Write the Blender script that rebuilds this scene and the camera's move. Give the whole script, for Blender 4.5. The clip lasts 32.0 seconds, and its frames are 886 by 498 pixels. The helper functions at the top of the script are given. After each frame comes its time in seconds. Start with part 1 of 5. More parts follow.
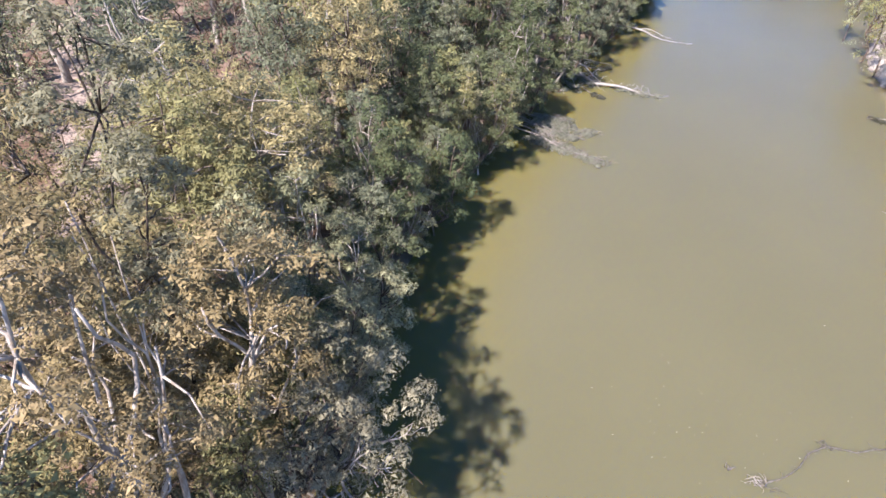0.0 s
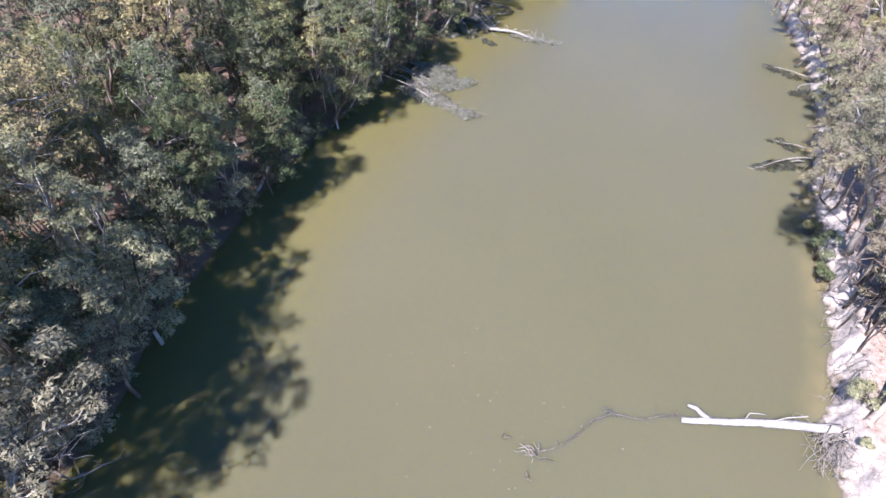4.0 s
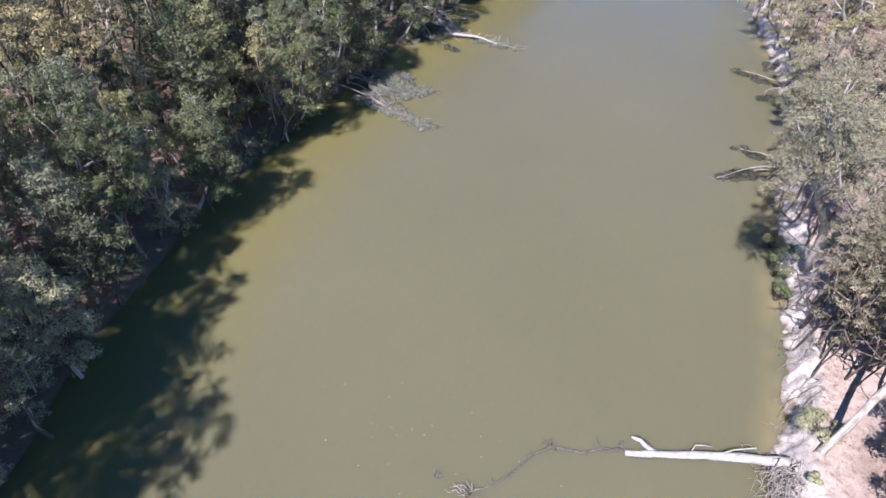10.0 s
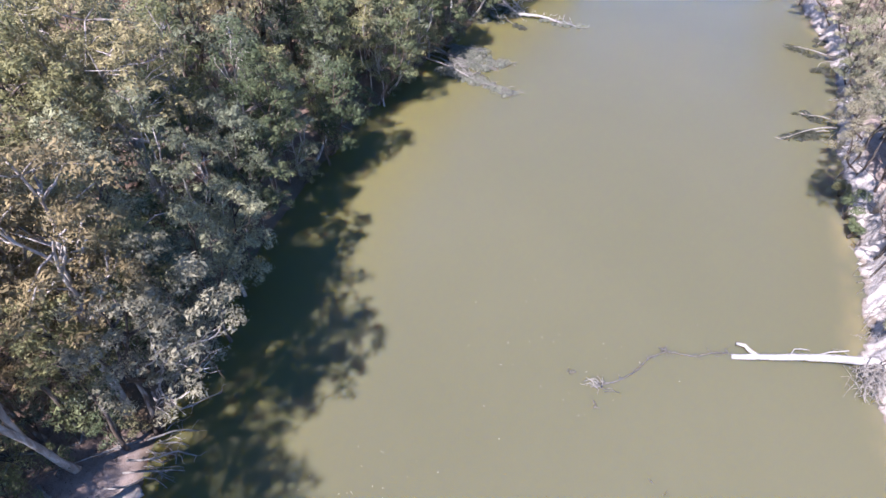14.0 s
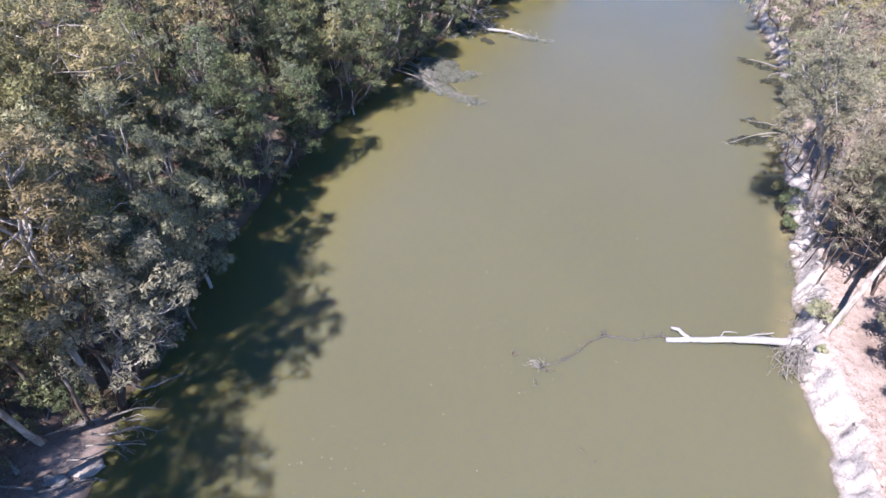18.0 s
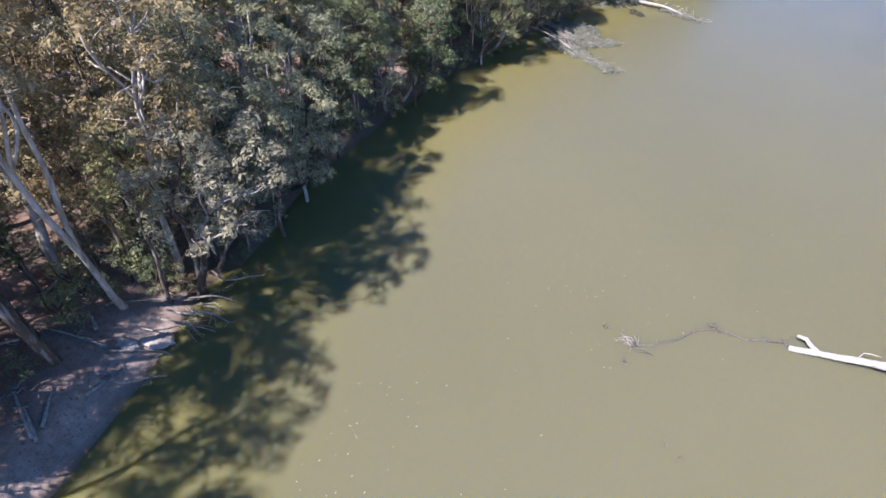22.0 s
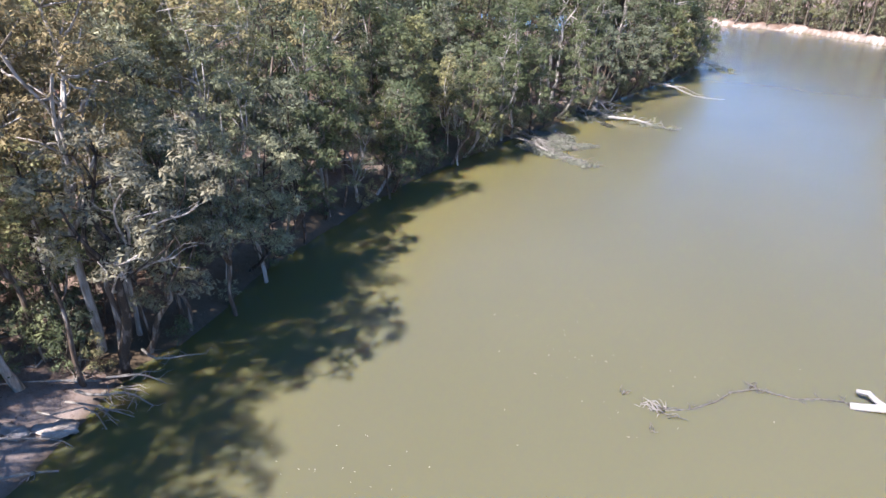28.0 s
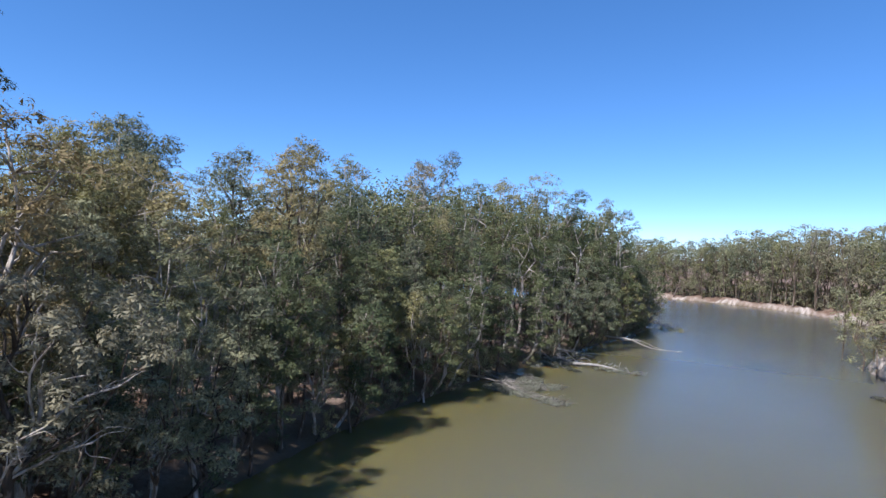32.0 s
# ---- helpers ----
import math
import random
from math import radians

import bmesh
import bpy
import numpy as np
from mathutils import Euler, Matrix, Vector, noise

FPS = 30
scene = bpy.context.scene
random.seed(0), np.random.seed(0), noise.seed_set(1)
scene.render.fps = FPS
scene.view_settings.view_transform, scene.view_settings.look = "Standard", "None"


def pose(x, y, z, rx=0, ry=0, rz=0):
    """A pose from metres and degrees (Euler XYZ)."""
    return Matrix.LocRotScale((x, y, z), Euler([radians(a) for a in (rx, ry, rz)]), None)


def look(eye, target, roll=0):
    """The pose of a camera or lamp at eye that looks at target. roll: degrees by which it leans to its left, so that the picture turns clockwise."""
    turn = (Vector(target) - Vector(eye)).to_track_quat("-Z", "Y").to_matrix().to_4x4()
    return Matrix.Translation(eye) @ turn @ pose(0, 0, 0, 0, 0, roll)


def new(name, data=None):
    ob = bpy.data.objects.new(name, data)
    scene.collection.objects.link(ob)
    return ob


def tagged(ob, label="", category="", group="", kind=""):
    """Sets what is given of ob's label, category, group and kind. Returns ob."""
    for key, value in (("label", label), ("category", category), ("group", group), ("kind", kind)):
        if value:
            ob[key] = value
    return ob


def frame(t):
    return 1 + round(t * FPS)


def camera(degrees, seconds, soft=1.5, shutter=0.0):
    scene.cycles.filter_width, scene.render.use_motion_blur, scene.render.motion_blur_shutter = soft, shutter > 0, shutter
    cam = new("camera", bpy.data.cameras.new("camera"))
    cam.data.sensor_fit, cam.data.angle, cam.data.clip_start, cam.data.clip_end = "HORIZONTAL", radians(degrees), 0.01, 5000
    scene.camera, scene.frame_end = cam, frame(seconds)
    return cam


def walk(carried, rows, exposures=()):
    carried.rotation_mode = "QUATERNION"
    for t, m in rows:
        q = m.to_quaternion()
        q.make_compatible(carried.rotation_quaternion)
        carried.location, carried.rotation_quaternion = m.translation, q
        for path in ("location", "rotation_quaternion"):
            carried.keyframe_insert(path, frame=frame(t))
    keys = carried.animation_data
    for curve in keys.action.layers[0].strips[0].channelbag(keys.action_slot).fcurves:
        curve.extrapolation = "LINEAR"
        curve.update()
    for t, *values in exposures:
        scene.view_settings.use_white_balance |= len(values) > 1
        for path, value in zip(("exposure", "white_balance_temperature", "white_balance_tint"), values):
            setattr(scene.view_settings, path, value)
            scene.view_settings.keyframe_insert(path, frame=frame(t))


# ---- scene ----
cam = camera(73.8, 32.0)
PATH = [
    (0, (-29.8, -29.695, 38.621), (-30.029, -28.136, 37.389), 0.5),
    (0.5, (-29.625, -29.77, 38.908), (-29.849, -28.328, 37.541), -0.1),
    (1, (-29.049, -29.685, 39.033), (-29.267, -28.25, 37.657), -0.0),
    (1.5, (-27.79, -29.354, 39.05), (-27.999, -27.918, 37.674), 0.2),
    (2, (-26.044, -28.847, 38.709), (-26.244, -27.402, 37.341), 0.6),
    (2.5, (-23.999, -27.849, 38.689), (-24.182, -26.407, 37.316), 0.9),
    (3, (-21.399, -26.904, 38.569), (-21.573, -25.46, 37.196), 1.1),
    (3.5, (-18.223, -26.031, 38.265), (-18.395, -24.58, 36.899), 1.1),
    (4, (-14.918, -24.834, 38.193), (-15.086, -23.383, 36.827), 1.2),
    (4.5, (-11.395, -23.613, 38.185), (-11.557, -22.161, 36.818), 1.2),
    (6.5, (-1.226, -20.126, 38.643), (-1.37, -18.67, 37.279), 1.6),
    (7, (-0.592, -20.052, 38.464), (-0.737, -18.599, 37.097), 1.3),
    (7.5, (-0.66, -20.127, 38.292), (-0.796, -18.675, 36.923), 1.8),
    (8, (-1.535, -20.211, 38.289), (-1.667, -18.758, 36.921), 2.0),
    (8.5, (-2.985, -20.424, 38.326), (-3.125, -18.97, 36.961), 1.7),
    (9, (-5.055, -20.66, 38.214), (-5.199, -19.207, 36.848), 1.4),
    (9.5, (-7.726, -20.973, 38.103), (-7.872, -19.52, 36.738), 1.2),
    (10, (-10.631, -21.276, 38.041), (-10.785, -19.826, 36.673), 0.8),
    (10.5, (-13.904, -21.573, 37.854), (-14.078, -20.121, 36.49), -0.5),
    (11, (-16.521, -21.884, 38.194), (-16.689, -20.43, 36.832), -0.2),
    (11.5, (-18.208, -21.943, 38.457), (-18.356, -20.481, 37.1), 0.7),
    (12, (-19.303, -22.496, 38.447), (-19.451, -21.035, 37.089), 0.7),
    (12.5, (-19.833, -23.666, 38.312), (-19.985, -22.208, 36.951), 0.7),
    (13, (-19.98, -25.541, 38.123), (-20.132, -24.083, 36.762), 0.7),
    (13.5, (-19.745, -28.132, 37.951), (-19.899, -26.675, 36.59), 0.7),
    (14, (-19.494, -30.779, 37.904), (-19.664, -29.327, 36.54), 0.6),
    (14.5, (-19.269, -32.54, 38.289), (-19.45, -31.066, 36.949), 0.3),
    (16.5, (-18.938, -34.191, 38.504), (-19.117, -32.689, 37.196), -0.2),
    (17, (-17.944, -34.278, 38.507), (-18.116, -32.775, 37.198), -0.2),
    (17.5, (-16.787, -34.242, 38.429), (-16.953, -32.74, 37.118), 0.0),
    (18, (-15.572, -34.236, 38.33), (-15.726, -32.738, 37.014), 0.9),
    (18.5, (-14.871, -34.386, 38.043), (-15.033, -32.889, 36.728), 0.6),
    (19, (-14.59, -34.491, 37.274), (-14.762, -32.999, 35.953), 0.3),
    (19.5, (-14.508, -34.511, 36.521), (-14.724, -33.024, 35.201), 0.3),
    (20, (-14.61, -34.429, 35.652), (-14.927, -32.966, 34.326), 1.1),
    (20.5, (-14.81, -34.253, 35.089), (-15.223, -32.824, 33.752), 2.0),
    (21, (-15.132, -34.169, 34.474), (-15.63, -32.777, 33.127), 3.2),
    (21.5, (-15.134, -34.141, 33.862), (-15.643, -32.754, 32.514), 3.1),
    (22, (-15.101, -34.182, 33.159), (-15.58, -32.783, 31.813), 2.9),
    (22.5, (-15.008, -34.163, 32.453), (-15.449, -32.747, 31.111), 2.4),
    (23, (-15.065, -34.13, 31.666), (-15.484, -32.707, 30.325), 2.2),
    (23.5, (-15.161, -34.112, 31.024), (-15.583, -32.692, 29.681), 2.2),
    (24, (-15.227, -34.044, 30.297), (-15.653, -32.625, 28.953), 2.0),
    (24.5, (-15.249, -33.942, 29.718), (-15.676, -32.535, 28.363), 1.6),
    (26.5, (-14.308, -33.325, 25.476), (-14.836, -31.712, 24.419), 1.1),
    (27, (-14.442, -33.242, 24.715), (-14.977, -31.597, 23.711), 1.1),
    (27.5, (-14.482, -33.161, 24.053), (-15.02, -31.5, 23.077), 1.0),
    (28, (-14.56, -33.069, 23.314), (-15.113, -31.363, 22.429), 0.9),
    (28.5, (-14.705, -32.95, 22.51), (-15.282, -31.167, 21.812), 1.0),
    (29, (-14.843, -32.781, 21.608), (-15.441, -30.925, 21.161), 1.2),
    (29.5, (-15.031, -32.644, 20.739), (-15.642, -30.753, 20.515), 1.0),
    (30, (-15.383, -32.391, 20.185), (-16.002, -30.489, 20.172), 1.6),
    (30.5, (-15.432, -32.32, 19.714), (-16.048, -30.417, 19.73), 1.7),
    (31, (-15.487, -32.224, 19.234), (-16.103, -30.321, 19.246), 1.8),
    (31.5, (-15.632, -32.1, 18.751), (-16.249, -30.198, 18.757), 1.9),
    (31.9, (-15.789, -31.968, 18.261), (-16.365, -30.053, 18.26), 2.1),
    (32, (-15.785, -31.973, 18.18), (-16.29, -30.038, 18.18), 2.2),
]
walk(cam, [(t, look(eye, target, roll)) for t, eye, target, roll in PATH],
     [(0.0, 1.63, 6500, 20), (2.0, 1.68, 6050, 22), (4.0, 1.57, 5950, 22), (9.0, 1.25, 6000, 21), (11.0, 1.44, 5950, 22), (14.0, 1.64, 5880, 24), (19.0, 1.46, 5980, 21), (22.0, 1.58, 6080, 20), (28.2, 1.74, 6250, 17), (29.1, 1.60, 6400, 20), (30.0, 0.88, 6150, 14), (32.0, 0.77, 6150, 13)])

# ---------------------------------------------------------------- light
SUN_EL, SHADOW = radians(52), Vector((0.48, 0.877, 0.0))   # shadows fall along SHADOW
world = bpy.data.worlds.new("sky")
scene.world = world
world.use_nodes = True
wn, wl = world.node_tree.nodes, world.node_tree.links
sky = wn.new("ShaderNodeTexSky")
sky.sky_type, sky.sun_disc = "NISHITA", False
sky.sun_elevation = SUN_EL
sky.sun_rotation = math.atan2(-SHADOW.x, -SHADOW.y)
sky.air_density, sky.dust_density, sky.ozone_density = 0.5, 0.0, 5.0
deep = wn.new("ShaderNodeHueSaturation")
deep.inputs["Saturation"].default_value = 1.28
deep.inputs["Value"].default_value = 1.26
deep.inputs["Hue"].default_value = 0.503
soft_sky = wn.new("ShaderNodeGamma")
soft_sky.inputs["Gamma"].default_value = 0.78
wl.new(sky.outputs[0], soft_sky.inputs["Color"])
wl.new(soft_sky.outputs[0], deep.inputs["Color"])
wl.new(deep.outputs[0], wn["Background"].inputs[0])
wn["Background"].inputs[1].default_value = 0.15
sun = new("sun", bpy.data.lights.new("sun", "SUN"))
sun.data.energy, sun.data.angle, sun.data.color = 5.0, radians(0.55), (1.0, 0.97, 0.955)
sun.matrix_world = look((0, 0, 0), SHADOW * math.cos(SUN_EL) - Vector((0, 0, math.sin(SUN_EL))))


# ---------------------------------------------------------------- materials
def material(name, rough=0.8, spec=0.3):
    m = bpy.data.materials.new(name)
    m.use_nodes = True
    n, l = m.node_tree.nodes, m.node_tree.links
    b = n["Principled BSDF"]
    b.inputs["Roughness"].default_value = rough
    b.inputs["Specular IOR Level"].default_value = spec
    return m, n, l, b


def rgba(c):
    return (*c, 1.0)


def noise_node(n, l, scale, detail=4.0, vector=None, rough=0.55):
    t = n.new("ShaderNodeTexNoise")
    t.inputs["Scale"].default_value, t.inputs["Detail"].default_value, t.inputs["Roughness"].default_value = scale, detail, rough
    if vector:
        l.new(vector, t.inputs["Vector"])
    return t.outputs["Fac"]


def ramp(n, l, fac, stops):
    r = n.new("ShaderNodeValToRGB")
    e = r.color_ramp.elements
    while len(e) < len(stops):
        e.new(0.5)
    for k, (p, c) in enumerate(stops):
        e[k].position, e[k].color = p, rgba(c)
    l.new(fac, r.inputs[0])
    return r.outputs[0]


def mix(n, l, fac, a, b, how="MIX"):
    x = n.new("ShaderNodeMix")
    x.data_type, x.blend_type = "RGBA", how
    for s, v in ((0, fac), (6, a), (7, b)):
        if isinstance(v, (int, float)):
            x.inputs[s].default_value = v
        elif isinstance(v, tuple):
            x.inputs[s].default_value = rgba(v)
        else:
            l.new(v, x.inputs[s])
    return x.outputs[2]


def bump(n, l, b, height, strength, distance):
    u = n.new("ShaderNodeBump")
    u.inputs["Strength"].default_value, u.inputs["Distance"].default_value = strength, distance
    l.new(height, u.inputs["Height"])
    l.new(u.outputs[0], b.inputs["Normal"])


def position(n):
    return n.new("ShaderNodeNewGeometry").outputs["Position"]


def attribute(n, name):
    a = n.new("ShaderNodeAttribute")
    a.attribute_name = name
    return a.outputs["Fac"]


def foliage(name, dark, mid, light, thinness=0.26):
    m, n, l, b = material(name, 0.6, 0.18)
    geo, ob = n.new("ShaderNodeNewGeometry"), n.new("ShaderNodeObjectInfo")
    c = ramp(n, l, geo.outputs["Random Per Island"], ((0.0, dark), (0.45, mid), (1.0, light)))
    patch = ramp(n, l, noise_node(n, l, 1.1, 4.0, geo.outputs["Position"], 0.75), ((0.32, (0.74, 0.77, 0.76)), (0.68, (1.08, 1.06, 1.0))))
    c = mix(n, l, 1.0, c, patch, "MULTIPLY")
    hsv = n.new("ShaderNodeHueSaturation")
    mr = n.new("ShaderNodeMapRange")
    mr.inputs[3].default_value, mr.inputs[4].default_value = 0.78, 1.2
    l.new(ob.outputs["Random"], mr.inputs[0])
    l.new(mr.outputs[0], hsv.inputs["Value"])
    turn = n.new("ShaderNodeMath")
    turn.operation = "MULTIPLY_ADD"
    turn.inputs[1].default_value, turn.inputs[2].default_value = -0.035, 0.522
    l.new(ob.outputs["Random"], turn.inputs[0])
    l.new(turn.outputs[0], hsv.inputs["Hue"])
    l.new(c, hsv.inputs["Color"])
    l.new(hsv.outputs[0], b.inputs["Base Color"])
    tr, mx = n.new("ShaderNodeBsdfTranslucent"), n.new("ShaderNodeMixShader")
    l.new(hsv.outputs[0], tr.inputs[0])
    mx.inputs[0].default_value = thinness
    l.new(b.outputs[0], mx.inputs[1])
    l.new(tr.outputs[0], mx.inputs[2])
    l.new(mx.outputs[0], n["Material Output"].inputs[0])
    return m


LEAF = {name: foliage("leaves_" + name, tuple(c * 0.64 for c in mid), mid, tuple(c * 1.28 for c in mid), 0.36 if name == "dun" else 0.24) for name, mid in {
    "olive": (0.250, 0.228, 0.104), "gold": (0.254, 0.220, 0.102), "bronze": (0.236, 0.180, 0.090), "grey": (0.278, 0.264, 0.156), "green": (0.116, 0.130, 0.062),
    "blue": (0.146, 0.156, 0.098), "dun": (0.288, 0.252, 0.170), "dead": (0.165, 0.166, 0.125)}.items()}


def bark(name, pale, brown, amount):
    m, n, l, b = material(name, 0.85, 0.2)
    p = position(n)
    st = n.new("ShaderNodeMapping")
    st.inputs["Scale"].default_value = (2.5, 2.5, 0.35)
    l.new(p, st.inputs[0])
    f = noise_node(n, l, 1.6, 5.0, st.outputs[0])
    c = ramp(n, l, f, ((0.5 - amount, brown), (0.62 - amount * 0.4, pale)))
    fine = noise_node(n, l, 14.0, 4.0, st.outputs[0])
    c = mix(n, l, 0.35, c, ramp(n, l, fine, ((0.3, (0.25, 0.23, 0.21)), (0.7, (0.9, 0.87, 0.83)))), "MULTIPLY")
    l.new(c, b.inputs["Base Color"])
    bump(n, l, b, fine, 0.6, 0.05)
    return m


BARK = {
    "pale": bark("smooth_pale_gum_bark", (0.47, 0.425, 0.375), (0.27, 0.22, 0.175), 0.12),
    "tan": bark("streaked_tan_gum_bark", (0.273, 0.234, 0.195), (0.1105, 0.078, 0.0553), 0.0),
    "dark": bark("dark_fissured_bark", (0.1625, 0.13, 0.1073), (0.065, 0.0488, 0.0358), -0.02),
}
DRY, _n, _l, _b = material("bleached_dead_wood", 0.85, 0.2)
_f = noise_node(_n, _l, 3.0, 6.0, position(_n))
_l.new(ramp(_n, _l, _f, ((0.3, (0.20, 0.18, 0.155)), (0.5, (0.29, 0.265, 0.24)), (0.75, (0.36, 0.34, 0.315)))), _b.inputs["Base Color"])
bump(_n, _l, _b, noise_node(_n, _l, 25.0, 4.0, position(_n)), 0.6, 0.03)
WET, _n, _l, _b = material("wet_grey_dead_wood", 0.6, 0.4)
_l.new(ramp(_n, _l, noise_node(_n, _l, 6.0, 5.0, position(_n)), ((0.3, (0.045, 0.038, 0.029)), (0.7, (0.16, 0.14, 0.115)))), _b.inputs["Base Color"])

GROUND, _n, _l, _b = material("dry_sandy_soil_and_leaf_litter", 0.95, 0.1)
_p = position(_n)
_big, _small, _grain = noise_node(_n, _l, 0.22, 5.0, _p), noise_node(_n, _l, 2.2, 6.0, _p, 0.7), noise_node(_n, _l, 14.0, 3.0, _p)
_soil = ramp(_n, _l, _small, ((0.25, (0.19, 0.132, 0.10)), (0.5, (0.325, 0.252, 0.205)), (0.8, (0.41, 0.332, 0.28))))
_lit = ramp(_n, _l, _grain, ((0.3, (0.055, 0.033, 0.022)), (0.7, (0.165, 0.099, 0.066))))
_mixf = _n.new("ShaderNodeMath")
_mixf.operation = "MULTIPLY_ADD"
_l.new(_big, _mixf.inputs[0])
_mixf.inputs[1].default_value = 1.6
_sub = _n.new("ShaderNodeMath")
_sub.operation = "MULTIPLY_ADD"
_l.new(attribute(_n, "litter"), _sub.inputs[0])
_sub.inputs[1].default_value, _sub.inputs[2].default_value = 0.9, -0.95
_l.new(_sub.outputs[0], _mixf.inputs[2])
_mixf.use_clamp = True
_speck = ramp(_n, _l, noise_node(_n, _l, 2.6, 8.0, _p, 0.8), ((0.36, (0.42, 0.36, 0.32)), (0.46, (1.0, 1.0, 1.0))))
_c = mix(_n, _l, _mixf.outputs[0], mix(_n, _l, 0.85, _soil, _speck, "MULTIPLY"), _lit)
_clay = ramp(_n, _l, noise_node(_n, _l, 2.4, 9.0, _p, 0.75), ((0.30, (0.18, 0.14, 0.11)), (0.41, (0.32, 0.272, 0.230)), (0.56, (0.43, 0.385, 0.340))))


def cracks(n, l, p, scale, wide):
    """Thin dark lines between broken plates, 0 in a crack."""
    w = n.new("ShaderNodeVectorMath")
    w.operation = "ADD"
    l.new(p, w.inputs[0])
    t = n.new("ShaderNodeTexNoise")
    t.inputs["Scale"].default_value, t.inputs["Detail"].default_value = 1.7, 6.0
    l.new(p, t.inputs["Vector"])
    l.new(t.outputs["Color"], w.inputs[1])
    v = n.new("ShaderNodeTexVoronoi")
    v.feature = "DISTANCE_TO_EDGE"
    v.inputs["Scale"].default_value = scale
    l.new(w.outputs[0], v.inputs["Vector"])
    return ramp(n, l, v.outputs["Distance"], ((0.0, (0.35, 0.29, 0.25)), (wide, (1.0, 1.0, 1.0))))


_clay = mix(_n, _l, 0.75, _clay, cracks(_n, _l, _p, 1.1, 0.035), "MULTIPLY")
_c = mix(_n, _l, attribute(_n, "cliff"), _c, _clay)
# wet waterline, plus tree shade painted along the west bank
_c = mix(_n, _l, attribute(_n, "damp_shade"), _c, (0.088, 0.0633, 0.0358))
_l.new(_c, _b.inputs["Base Color"])
bump(_n, _l, _b, noise_node(_n, _l, 3.0, 10.0, _p, 0.75), 0.5, 0.16)

WATER, _n, _l, _b = material("murky_olive_river_water", 0.9, 0.0)
_p = position(_n)
_c = ramp(_n, _l, noise_node(_n, _l, 0.03, 3.0, _p), ((0.3, (0.093, 0.0870, 0.0505)), (0.7, (0.103, 0.0955, 0.0560))))
_c = mix(_n, _l, attribute(_n, "shallow"), _c, (0.187, 0.1485, 0.077))
# yellower water by the west bank, low in blue to warm its shadows as well
_c = mix(_n, _l, attribute(_n, "margin"), _c, (0.116, 0.098, 0.031))
_l.new(_c, _b.inputs["Base Color"])
_b.subsurface_method = "BURLEY"
_b.inputs["Subsurface Weight"].default_value = 1.0
_b.inputs["Subsurface Radius"].default_value = (1.0, 0.72, 0.13)
_b.inputs["Subsurface Scale"].default_value = 0.85
# the surface's gloss: weak seen from above, strong at a glance
_stretch = _n.new("ShaderNodeMapping")
_stretch.inputs["Scale"].default_value = (1.0, 0.6, 1.0)
_l.new(_p, _stretch.inputs[0])
_rip = _n.new("ShaderNodeBump")
_rip.inputs["Strength"].default_value, _rip.inputs["Distance"].default_value = 0.16, 0.10
_l.new(noise_node(_n, _l, 0.9, 3.0, _stretch.outputs[0]), _rip.inputs["Height"])
_gloss = _n.new("ShaderNodeBsdfGlossy")
_gloss.inputs["Roughness"].default_value = 0.21
_l.new(_rip.outputs[0], _gloss.inputs["Normal"])
_fres = _n.new("ShaderNodeFresnel")
_fres.inputs["IOR"].default_value = 1.33
_fac = _n.new("ShaderNodeMath")
_fac.operation, _fac.use_clamp = "MULTIPLY_ADD", True
_fac.inputs[1].default_value, _fac.inputs[2].default_value = 1.35, -0.03
_l.new(_fres.outputs[0], _fac.inputs[0])
_wet = _n.new("ShaderNodeMixShader")
_l.new(_fac.outputs[0], _wet.inputs[0])
_l.new(_b.outputs[0], _wet.inputs[1])
_l.new(_gloss.outputs[0], _wet.inputs[2])
_l.new(_wet.outputs[0], _n["Material Output"].inputs[0])


# ---------------------------------------------------------------- mesh helpers
def solid(name, verts, faces, mat, smooth=False):
    me = bpy.data.meshes.new(name)
    me.from_pydata(verts, [], faces)
    if smooth:
        me.shade_smooth()
    if mat:
        me.materials.append(mat)
    return me


def part(name, me, parent, label="", mat=None):
    o = new(name, me)
    o.parent = parent
    if mat:
        o.material_slots[0].link = "OBJECT"
        o.material_slots[0].material = mat
    if label:
        tagged(o, label)
    return o


